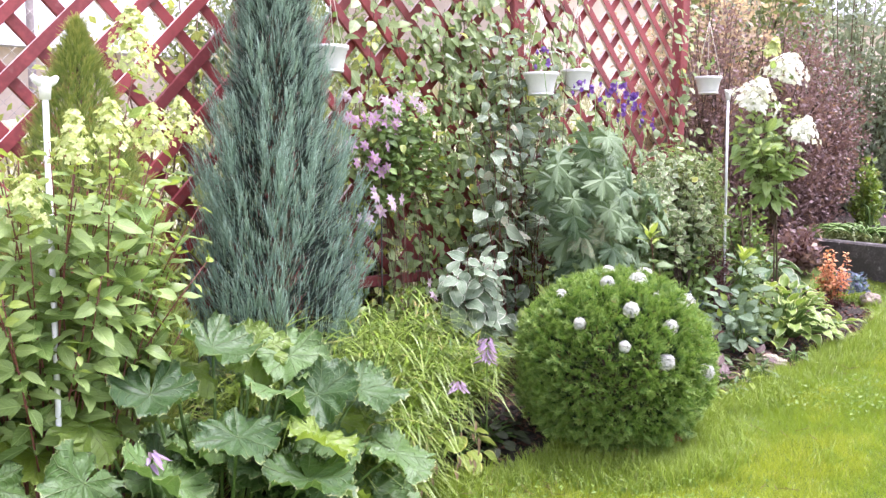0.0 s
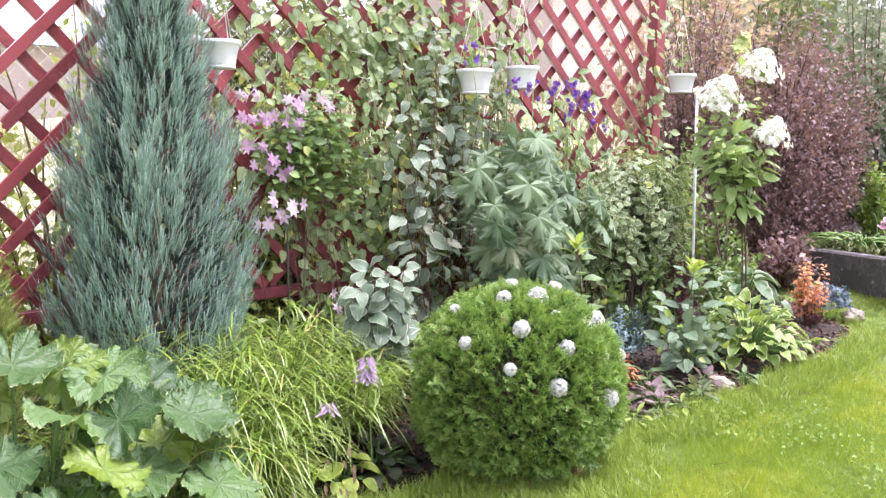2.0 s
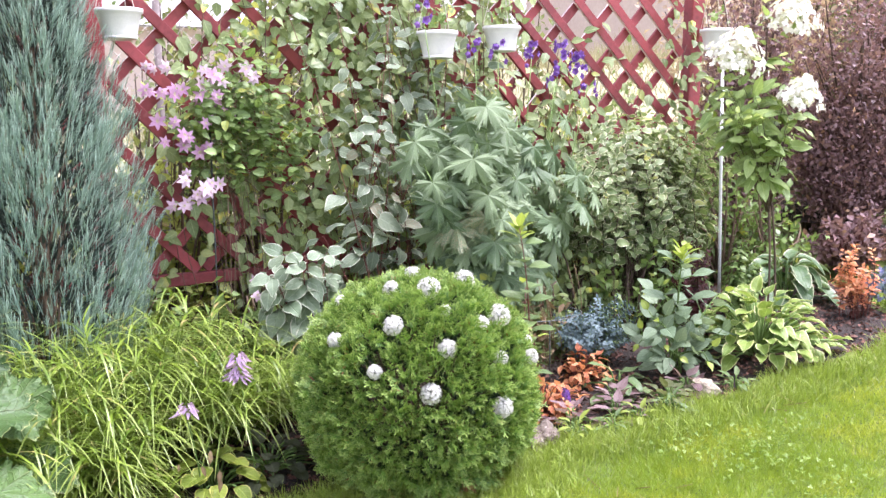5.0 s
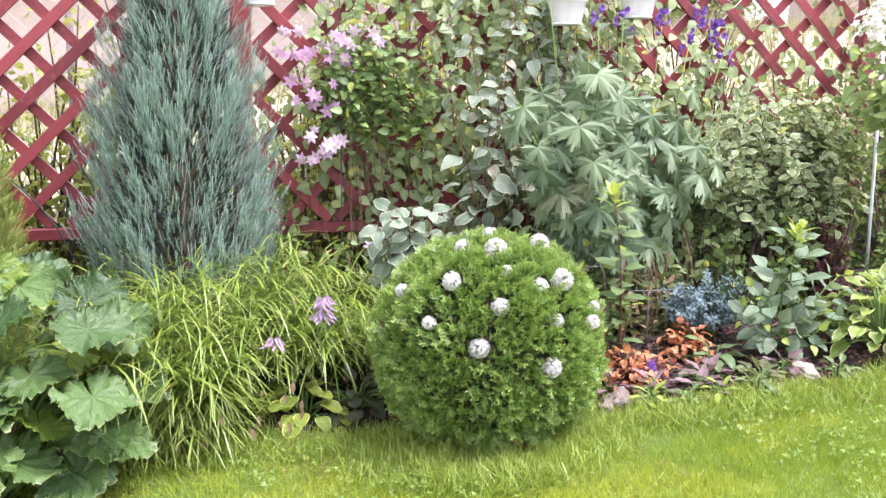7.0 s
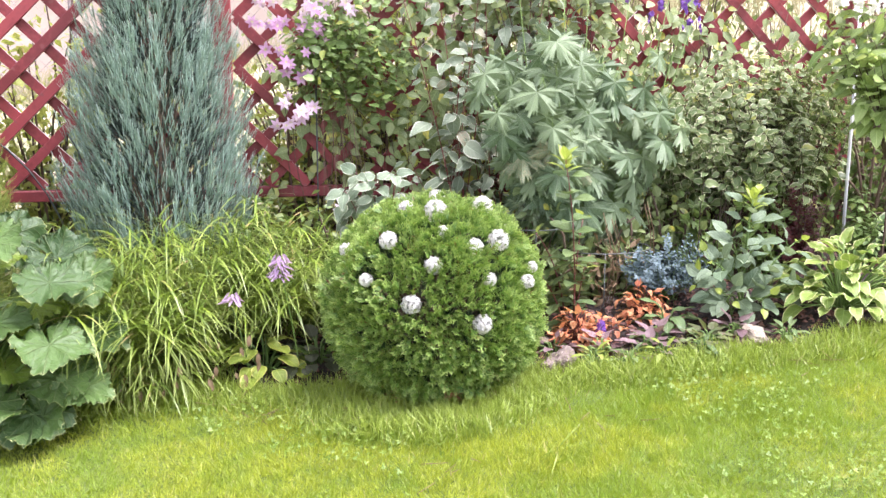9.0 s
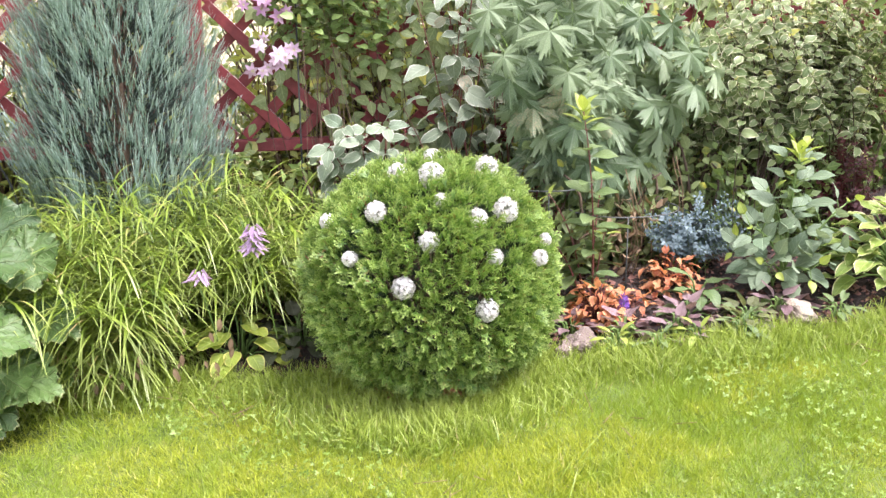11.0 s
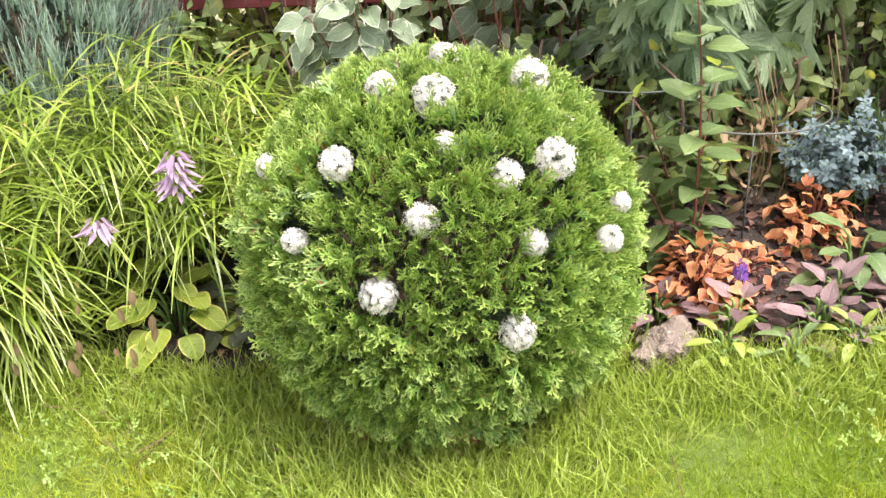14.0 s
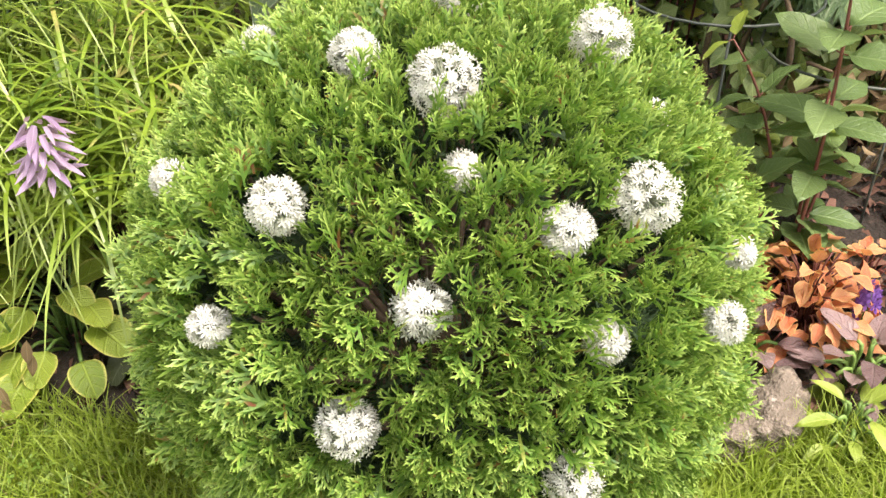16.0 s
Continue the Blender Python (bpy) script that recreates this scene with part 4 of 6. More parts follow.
# leaves on the sunny side one by one, the rest filling the mound
spots = [(2.03, 2.46, 0.50), (2.03, 2.42, 0.31), (1.76, 2.69, 0.64), (1.77, 2.27, 0.27), (1.85, 2.55, 0.42), (1.60, 2.22, 0.40),
         (1.09, 2.42, 0.65), (1.26, 2.40, 0.69), (1.36, 2.15, 0.60), (0.97, 2.48, 0.59), (1.13, 2.15, 0.56), (1.56, 2.27, 0.65), (1.94, 2.34, 0.53), (1.94, 2.19, 0.36),
         (1.60, 2.12, 0.53), (1.53, 2.51, 0.74), (1.75, 2.44, 0.67), (1.41, 2.54, 0.70), (1.49, 2.04, 0.47), (0.97, 2.61, 0.66), (1.70, 2.25, 0.60), (0.99, 2.26, 0.57), (1.66, 2.50, 0.70), (0.86, 2.20, 0.47), (0.80, 2.36, 0.60), (0.98, 2.08, 0.40), (1.12, 1.98, 0.42), (1.28, 1.96, 0.38),
         (1.92, 2.60, 0.55), (1.86, 2.40, 0.45), (1.76, 2.30, 0.42), (1.70, 2.18, 0.20), (1.92, 2.32, 0.20), (1.72, 2.52, 0.60), (1.60, 2.14, 0.24), (1.84, 2.22, 0.12)]
KNOWN = len(spots)
for i in range(60):
    a, q = r0.uniform(0, 6.28), math.sqrt(r0.uniform(0.02, 1))
    spots.append((1.38 + 0.66 * q * math.cos(a), 2.44 + 0.40 * q * math.sin(a), 0.56 - 0.36 * q * q + r0.uniform(-0.14, 0.0)))
rots, poss, scs = [], [], []
for i, (x, y, z) in enumerate(spots):
    p = site(x, y, z)
    out = Vector((p.x - base.x, p.y - base.y - 0.1, 0))
    way = Vector((out.x, out.y, 0)).normalized() + Vector((r0.uniform(-.4, .4), -0.35 + r0.uniform(-.4, .3), -0.2 - 0.5 * r0.uniform(0, 1)))
    up = Vector((0.1, -0.95, 0.9)) + out * 0.6 + Vector((r0.uniform(-.7, .7), r0.uniform(-.6, .5), 0))
    rots.append(turns([tuple(way)], [tuple(up)])[0]), poss.append(tuple(p)), scs.append(r0.uniform(0.10, 0.14) if i >= KNOWN else r0.uniform(0.13, 0.165))
    stalks.tube(bend((base.x + out.x * 0.3, base.y + out.y * 0.3, base.z), p, (0, 0, 0.05), 6), (0.007, 0.007, 0.006, 0.006, 0.005, 0.004), 5)
heap_part("stalk_growth", stalks, M["green_stem"], ob, "", "stuff")
YOUNG = (3, 6, 9, 14, 17, 22, 25, 29, 33, 40, 47, 55)
old = [i for i in range(len(rots)) if i not in YOUNG]
young = [i for i in range(len(rots)) if i in YOUNG]
leaf_parts("leaf", UMB, ob, [rots[i] for i in old], [poss[i] for i in old], [scs[i] for i in old])
leaf_parts("leaf", UMB_YOUNG, ob, [rots[i] for i in young], [poss[i] for i in young], [scs[i] * 0.9 for i in young], "bright yellow-green young leaf")

# golden green sedge hanging over the lawn
base = foot(2.42, 2.68)
ob = thing("sedge_clump", base, "bright yellow-green palm sedge arching over the lawn's edge", "ornamental grass")
h, dry = Heap(), Heap()
r0 = np.random.default_rng(8)
tuft = [thin_blade(0.034, 5, d, p) for d, p in ((0.55, 2.0), (0.85, 2.0), (0.35, 2.0), (0.75, 1.8))]
for i in range(820):
    a, q = r0.uniform(0, 6.28), math.sqrt(r0.uniform(0, 1))
    c, s1 = q * math.cos(a), q * math.sin(a)
    x, y = 2.40 + 0.50 * c, 2.86 + 0.20 * s1 + 0.10 * c
    if c > -0.1:
        y = max(y, 2.86)
    if i % 9 == 0:
        x, y, c = r0.uniform(1.92, 2.35), r0.uniform(2.80, 3.00), -0.5
    if i > 690:
        x, y, c, q = r0.uniform(1.98, 2.50), r0.uniform(2.52, 2.70), -0.3, 0.5
    lean = np.array((c * 0.55, s1 * 0.50 - (0.14 if c < -0.1 else 0.04), 1.0)) + r0.uniform(-0.2, 0.2, 3)
    L = r0.uniform(0.36, 0.72) * (1 - 0.22 * q) * (0.36 if i > 690 else 1 - 0.22 * max(0.0, c))
    f0 = foot(x, y)
    lean /= np.linalg.norm(lean)
    drop = np.array((lean[0], lean[1], 0)) * 0.25 * L
    culm = bend(f0, np.array(f0) + lean * L + drop - np.array((0, 0, 0.2 * q * L)), (0, 0, 0.04), 5)
    h.tube(culm, 0.0018, 3)
    b, turn = r0.uniform(0, 6.28), 0
    for m in range(r0.integers(9, 13)):
        # blades in three ranks, crowded towards the culm's tip
        s = 1.0 - 0.42 * r0.uniform(0, 1) ** 1.6
        p = culm[0] + (culm[-1] - culm[0]) * s
        b += 2.09 + r0.uniform(-0.4, 0.4)
        way = np.array((math.cos(b), math.sin(b), r0.uniform(-0.1, 0.75))) + lean * 0.35 + np.array((0, -0.12, 0))
        if p[0] > 2.3 and p[1] < 2.86 and p[2] - f0.z < 0.22 and way[1] < 0.35:
            continue
        h.add(tuft[r0.integers(0, 4)], turns([way], [(0, 0, 1)]), [p], [r0.uniform(0.12, 0.26)])
for i in range(26):
    a = r0.uniform(3.3, 6.0)
    x, y = 2.34 + 0.35 * math.cos(a), 2.60 + 0.2 * math.sin(a)
    p = np.array(foot(x, y)) + (0, 0, r0.uniform(0.04, 0.22))
    dry.add(LANCE[0], turns([(r0.uniform(-.4, .4), -0.3, -1)], [(0, -1, 0.2)]), [p], [r0.uniform(0.025, 0.055)])
heap_part("foliage", h, M["sedge"], ob, "", "stuff")
heap_part("dry_growth", dry, M["straw"], ob, "", "stuff")

# lime panicle hydrangea with a white support tube
base = foot(1.02, 2.62)
tips = [site(*p) for p in ((1.44, 2.65, 1.53), (1.17, 2.30, 1.36), (1.08, 2.30, 1.34), (0.97, 2.35, 1.20), (1.33, 2.38, 1.34), (1.55, 2.60, 1.34), (0.80, 2.40, 1.30))]
tips += [Vector(t) for t in in_ball(62, site(1.06, 2.50, 1.10), (0.50, 0.24, 0.36), -0.9, 0.45, 77)]
ob = stemmed("panicle_hydrangea", "tall panicle hydrangea with light green leaves and lime flower heads", base, tips, POINTED, M["hydrangea_leaf"], M["red_stem"], 0.112, 0.05, 0.58, 0.35, 0.2, 2, 0.004, seed=2, open_out=0.6, flop=0.8, hang=0.12, top_mat=M["young_leaf"], spread=0.12)
for i, p in enumerate(tips[:7]):
    panicle(ob, "flower_head", p, 0.19 if i == 0 else 0.12, 0.085 if i == 0 else 0.06, 300 if i == 0 else 120, M["lime_floret"], FLORET, 0.0115, i, label="lime-green panicle of small florets")

# white-flowered hydrangea
base = foot(5.22, 2.62, 0.5)
tips = [site(*p) for p in ((5.11, 2.70, 1.20), (5.46, 2.69, 1.34), (5.31, 2.52, 1.02), (5.05, 2.75, 1.02), (5.35, 2.72, 1.48), (5.12, 2.58, 0.98), (5.42, 2.62, 1.12), (4.97, 2.72, 1.08), (5.22, 2.50, 0.92), (5.25, 2.7, 1.35), (5.02, 2.6, 0.98), (5.38, 2.55, 0.95))]
tips += [Vector(t) for t in in_ball(18, site(5.24, 2.66, 1.06), (0.29, 0.18, 0.25), -0.9, 0.4, 78)]
ob = stemmed("white_hydrangea", "slender hydrangea with green leaves and large white flower heads", base, tips, POINTED, M["hydrangea_leaf"], M["bark"], 0.115, 0.085, 0.3, 0.4, 0.15, 2, 0.0018, seed=4, spread=0.008, open_out=0.5, bow=0.02, flop=0.5, petiole=0.25, hang=0.5, fork=0.55, top_mat=M["young_leaf"])
for i, p in enumerate(tips[:3] + [tips[4]]):
    panicle(ob, "flower_head", p - Vector((0, 0, 0.02)), (0.17, 0.15, 0.13, 0.10)[i], (0.135, 0.135, 0.10, 0.05)[i], (230, 230, 150, 60)[i], M["white_floret"] if i < 3 else M["lime_floret"], FLORET, 0.02, i + 20, (0.1, -0.3, 1), "creamy white panicle of florets")


def tube_pole(base, top, label):
    ob = thing("support_pole", base, label, "garden pole", "white plant supports")
    h = Heap()
    h.tube([Vector(base) - Vector((0, 0, 0.05)), top - Vector((0, 0, 0.03))], 0.0075, 10)
    heap_part("tube", h, M["pole_paint"], ob)
    h = Heap()
    h.tube([top - Vector((0, 0, 0.045)), top + Vector((0, 0, 0.005))], (0.013, 0.017), 10)
    for sx in (-1, 1):
        h.tube(bend(top, top + Vector((sx * 0.032, 0, 0.012)), (0, 0, -0.008), 5), (0.014, 0.013, 0.012, 0.010, 0.006), 8)
    heap_part("fork_cap", h, M["white_plastic"], ob)
    return ob


b = foot(5.24, 2.93, 0.4)
tube_pole(b, Vector((b.x, b.y, site(5.25, 2.93, 1.27).z)), "slim white metal tube with a forked cap standing in the bed")
p = site(1.10, 2.46, 1.53)
tube_pole(Vector((p.x, p.y, float(ground_z(p.x, p.y)))), p, "slim white metal tube with a forked cap beside the hydrangea")

# clematis on the trellis
base = foot(2.98, 3.30)
tips = in_ball(105, site(3.13, 3.32, 1.18), (0.34, 0.10, 0.33), -1, 0.3, 3)
ob = stemmed("clematis", "climbing clematis with pink flowers on the red trellis", base, [Vector(t) for t in tips], FLAT, M["clematis_leaf"], M["bark"], 0.075, 0.04, 0.80, 0.5, 0.3, 2, 0.0015, "climber", seed=6, stem_share=7, flop=0.9, petiole=0.4, spread=0.12, fork=0.42, hang=0.4, uneven=0.25)
flower = leaf_meshes("flower", [star(6, 0.24, r, ovate, 4) for r in (0.05, 0.3, -0.2, 0.15)], M["clematis_petal"])
h = Heap()
h.add(tri_petals(9, 0.9, 0.2), np.eye(3), (0, 0, 0.02), 0.24)
stamens = h.mesh("stamen_tuft", M["lime_floret"])
pale = leaf_meshes("flower", [star(6, 0.24, r, ovate, 4) for r in (0.05, 0.3, -0.2, 0.15)], M["pale_petal"])
r0 = np.random.default_rng(3)
for k, (cx, cy, cz, sx, sz, n, ms) in enumerate(((2.86, 3.27, 1.26, 0.17, 0.09, 16, flower), (2.84, 3.28, 1.13, 0.10, 0.07, 9, flower), (2.87, 3.22, 0.94, 0.06, 0.06, 8, pale), (2.96, 3.26, 1.34, 0.22, 0.06, 11, pale), (2.80, 3.27, 0.85, 0.05, 0.03, 3, pale), (3.0, 3.1, 0.55, 0.05, 0.04, 2, pale))):
    for i in range(n):
        p = site(cx + r0.uniform(-sx, sx), cy + r0.uniform(-.05, .04), cz + r0.uniform(-sz, sz))
        nrm = (r0.uniform(-.6, .6), -1, r0.uniform(-0.1, 0.8))
        rr = turns([np.cross(nrm, dirs(1)[0])], [nrm])[0]
        bloom = part("flower", ms[i % 4], ob, "pink star-shaped flower", to_matrix(rr, p - base, r0.uniform(0.024, 0.042)))
        part("stamen_tuft", stamens, bloom, "pale yellow stamens")

# thin climbing stems with leaves all over the middle trellis
base = foot(3.45, 3.36)
ob = thing("vine", base, "light green climber threading the middle trellis", "climber")
r0 = np.random.default_rng(44)
wood, vr, vp, vs = Heap(), [], [], []
for i in range(64):
    x0 = r0.uniform(2.75, 4.4) if i < 46 else r0.uniform(4.3, 5.5)
    a0 = Vector((base.x + 0.7 * (x0 - base.x) + r0.uniform(-0.2, 0.2), FENCE_Y - 0.05, base.z))
    b0 = Vector((x0, FENCE_Y - 0.04 + r0.uniform(-0.05, 0.03), r0.uniform(1.35, 2.5) if i < 46 else r0.uniform(1.45, 2.0)))
    run = bend(a0, b0, (r0.uniform(-0.2, 0.2), 0, 0.1), 10)
    wood.tube(run, 0.0018, 3)
    for p in run[3:]:
        for m in range(3):
            q = p + r0.normal(0, 0.06, 3) * (1, 0.4, 1)
            vr.append(turns([(r0.uniform(-1, 1), -0.5, r0.uniform(-1.2, 0.3))], [(r0.uniform(-.5, .5), -1, r0.uniform(0, 1))])[0]), vp.append(q), vs.append(r0.uniform(0.045, 0.085))
for i in range(620):
    q = np.array((r0.uniform(3.2, 4.2), FENCE_Y - 0.10 + r0.normal(0, 0.05), r0.uniform(1.15, 1.95)))
    vr.append(turns([(r0.uniform(-1, 1), -0.5, r0.uniform(-1.2, 0.3))], [(r0.uniform(-.5, .5), -1, r0.uniform(0, 1))])[0]), vp.append(q), vs.append(r0.uniform(0.035, 0.075))
for i in range(120):
    q = np.array((5.40 + r0.normal(0, 0.09), FENCE_Y - 0.07 + r0.normal(0, 0.03), r0.uniform(1.35, 2.5)))
    vr.append(turns([(r0.uniform(-1, 1), -0.5, r0.uniform(-1.2, 0.3))], [(r0.uniform(-.5, .5), -1, r0.uniform(0, 1))])[0]), vp.append(q), vs.append(r0.uniform(0.04, 0.075))
for i in range(420):
    q = np.array((3.5 + r0.normal(0, 0.30), FENCE_Y - 0.04 + r0.normal(0, 0.04), 2.10 + r0.normal(0, 0.20)))
    vr.append(turns([(r0.uniform(-1, 1), -0.5, r0.uniform(-1.2, 0.3))], [(r0.uniform(-.5, .5), -1, r0.uniform(0, 1))])[0]), vp.append(q), vs.append(r0.uniform(0.05, 0.09))
heap_part("branching", wood, M["bark"], ob, "", "stuff")
VINE = leaf_meshes("leaf", MIDDLE, M["vine_leaf"])
leaf_parts("leaf", VINE, ob, vr[:300], vp[:300], vs[:300])
h = Heap()
h.add(MIDDLE[1], np.array(vr[300:]), np.array(vp[300:]), np.array(vs[300:]))
heap_part("foliage", h, M["vine_leaf"], ob, "", "stuff")

# dogwood with grey green, pale edged leaves
base = foot(3.52, 3.22)
tips = [Vector(t) for t in in_ball(19, site(3.52, 3.22, 1.10), (0.52, 0.15, 0.74), -0.95, 0.3, 12)]
stemmed("dogwood", "variegated dogwood with drooping grey-green leaves and dark red shoots", base, tips, BROAD, M["dogwood_leaf"], M["red_stem"], 0.12, 0.12, 0.2, 0.3, 0.5, 2, 0.003, seed=13, bow=0.03, petiole=0.2, flop=1.0, hang=0.35, uneven=0.3, spread=0.2)
base = foot(3.92, 3.26)
tips = [Vector(t) for t in in_ball(20, site(3.95, 3.30, 1.34), (0.48, 0.12, 0.48), -0.95, 0.3, 112)]
stemmed("dogwood", "tall variegated dogwood shoots with grey-green leaves reaching up the trellis", base, tips, BROAD, M["dogwood_leaf"], M["red_stem"], 0.115, 0.12, 0.4, 0.3, 0.5, 2, 0.003, seed=113, bow=0.03, petiole=0.2, flop=0.8, hang=0.35, uneven=0.3, spread=0.2)
base = foot(3.14, 2.98)
tips = [Vector(t) for t in in_ball(14, site(3.10, 2.94, 0.58), (0.20, 0.12, 0.15), -0.6, 0.5, 15)]
stemmed("low_dogwood", "low dogwood shoot with pale mealy grey-green leaves behind the globe thuja", base, tips, BROAD, M["pale_dogwood"], M["red_stem"], 0.135, 0.085, 0.45, 0.3, 0.6, 2, 0.004, seed=16, face=(0, -0.5, 0), hang=0.3)

# monkshood
base = foot(3.90, 2.88)
MONK = [lobed(5, 0.60, 0.17, c, 0.70, 0.32, 16, s, 0.12, 2.3, 0.12) for s, c in enumerate((-0.55, -0.35, -0.8, -0.6))]
tips = [Vector(t) for t in in_ball(46, site(3.96, 2.90, 0.90), (0.47, 0.20, 0.40), -0.7, 0.45, 18)]
ob = stemmed("monkshood", "bushy monkshood with deeply cut leaves and violet flower spikes", base, tips, MONK, M["monkshood_leaf"], M["green_stem"], 0.15, 0.085, 0.55, 0.15, 2.2, 1, 0.004, "perennial", seed=19, face=(0, -0.9, -0.1), petiole=0.5, shrink=0.2, hang=0.3)
bell = star(5, 0.5, 0.9, ovate, 2)
r0 = np.random.default_rng(9)
spikes = Heap()
for i, (x, y, z) in enumerate(((4.53, 3.15, 1.30), (4.60, 3.12, 1.26), (4.10, 3.0, 1.33), (4.30, 3.05, 1.30), (4.42, 3.05, 1.20), (4.0, 3.02, 1.34), (4.55, 3.0, 1.15), (3.82, 3.1, 1.5))):
    p = site(x, y, z)
    spikes.tube(bend((base.x + (p.x - base.x) * 0.3, base.y + (p.y - base.y) * 0.3, base.z), p, (0, 0, 0.02), 7), np.linspace(0.004, 0.0018, 7), 5)
    h = Heap()
    k = (16, 14, 7, 10, 6, 5, 6, 6)[i]
    s, a = r0.uniform(0, 1, k), r0.uniform(0, 6.28, k)
    o = np.stack([np.cos(a), np.sin(a), np.full(k, -0.1)], 1)
    pp = np.array(p) + o * (0.032 * (1.1 - 0.6 * s))[:, None] + np.array((0, 0, 1)) * ((s - 0.4) * 0.10)[:, None]
    h.add(bell, turns(np.cross(o, dirs(k)), o), pp, r0.uniform(0.016, 0.024, k))
    heap_part("flower_spike", h, M["violet"], ob, "violet hooded flowers", "stuff")
heap_part("stalk_growth", spikes, M["green_stem"], ob, "", "stuff")



def top_rosette(ob, tip, k, size, seed):
    """Upright young leaves crowded at a shoot's tip."""
    r0 = np.random.default_rng(seed)
    a = np.arange(k) * 2.4
    rise = np.linspace(0.5, 2.2, k)
    way = np.stack([np.cos(a), np.sin(a), rise], 1)
    pos = np.array(tuple(tip)) + np.stack([0.006 * np.cos(a), 0.006 * np.sin(a), np.linspace(-0.03, 0.02, k)], 1)
    leaf_parts("leaf", leaf_meshes("leaf", LANCE, M["young_leaf"]), ob, turns(way, np.stack([-np.cos(a), -np.sin(a), np.full(k, 0.6)], 1)), pos, size * r0.uniform(0.7, 1.1, k), "fresh yellow-green top leaf")


# fresh shoot in front of the monkshood
base = foot(3.78, 2.50)
ob = stemmed("lily_shoot", "upright leafy shoot with a dark stem and fresh top", base, [site(3.80, 2.49, 0.71), site(3.70, 2.60, 0.42), site(3.90, 2.62, 0.46), site(3.66, 2.52, 0.30), site(3.86, 2.52, 0.28)], FLAT, M["lily_leaf"], M["red_stem"], 0.112, 0.058, 0.2, 0.35, 0.15, 2, 0.004, "perennial", seed=21, spread=0.02, top_mat=M["young_leaf"], shrink=0.3)

top_rosette(ob, site(3.80, 2.49, 0.70), 9, 0.085, 90)

# pale sage leaved plant with a bright tip
base = foot(4.46, 2.44)
tips = [site(4.52, 2.42, 0.50), site(4.32, 2.38, 0.28), site(4.68, 2.40, 0.30), site(4.36, 2.32, 0.15), site(4.62, 2.32, 0.17), site(4.48, 2.28, 0.13), site(4.46, 2.5, 0.34), site(4.30, 2.42, 0.20)]
ob = stemmed("sage_green_perennial", "stout perennial with pale grey-green leaflets and a yellow-green tip", base, tips, FLAT, M["grey_leaf"], M["green_stem"], 0.105, 0.042, 0.35, 0.5, 0.1, 2, 0.006, "perennial", seed=23, face=(-0.1, -0.5, 0.2), top_mat=M["young_leaf"], petiole=0.5, shrink=0.25)

top_rosette(ob, site(4.52, 2.42, 0.48), 10, 0.085, 91)

# variegated weigela mound
base = foot(4.72, 3.02)
tips = [Vector(t) for t in in_ball(130, site(4.72, 2.99, 0.74), (0.50, 0.26, 0.25), -0.75, 0.5, 25)]
tips += [Vector(t) for t in in_ball(90, site(5.05, 3.10, 0.82), (0.55, 0.18, 0.24), -0.7, 0.3, 125)]
stemmed("variegated_weigela", "broad weigela mound with cream-edged green leaves", base, tips, BROAD, M["euonymus_leaf"], M["bark"], 0.078, 0.045, 0.52, 0.45, 0.5, 2, 0.003, seed=26, joined=True, face=(0, -0.35, 0.05), spread=0.3, flop=0.9, petiole=0.05, uneven=0.25)

# dark barberry and low bushes under it
base = foot(4.95, 2.84)
tips = [Vector(t) for t in in_ball(40, site(4.92, 2.80, 0.25), (0.16, 0.12, 0.24), -0.7, 0.5, 27)]
stemmed("barberry", "dark red-leaved barberry in the shade of the weigela", base, tips, SMALL, M["barberry"], M["red_stem"], 0.026, 0.014, 0.3, 0.6, 0.1, 2, 0.002, seed=28, joined=True)
base = foot(5.18, 2.74)
tips = [Vector(t) for t in in_ball(30, site(5.18, 2.76, 0.22), (0.12, 0.10, 0.22), -0.7, 0.5, 29)]
stemmed("ivy_clump", "dark green leafy clump beside the white pole", base, tips, SMALL, M["clematis_leaf"], M["green_stem"], 0.05, 0.03, 0.3, 0.4, 0.5, 2, 0.002, seed=30, joined=True)

# blue grey rue
base = foot(4.20, 2.68)
tips = [Vector(t) for t in in_ball(80, site(4.25, 2.64, 0.18), (0.24, 0.15, 0.17), -0.3, 0.5, 33)]
stemmed("rue", "low cushion of blue-grey rue leaflets", base, tips, SMALL, M["blue_leaf"], M["green_stem"], 0.027, 0.013, 0.45, 0.6, 0.1, 2, 0.0018, "perennial", seed=34, joined=True, flop=0.6, spread=0.08)

# grassy blades under the weigela
base = foot(4.46, 2.86)
ob = thing("grass_tuft", base, "loose tuft of green grassy leaves beside the rue", "ornamental grass")
h, r0 = Heap(), np.random.default_rng(36)
for i in range(90):
    a = r0.uniform(0, 6.28)
    way = np.array((math.cos(a) * r0.uniform(0.1, 0.7), math.sin(a) * r0.uniform(0.1, 0.7), 1.0))
    p = np.array(base) + (r0.uniform(-0.14, 0.14), r0.uniform(-0.06, 0.06), 0)
    h.add(thin_blade(0.022, 5, r0.uniform(0.2, 0.8)), turns([way], [(math.cos(a), math.sin(a), 0.6)]), [p], [r0.uniform(0.18, 0.36)])
heap_part("foliage", h, M["lily_leaf"], ob, "", "stuff")

# hostas


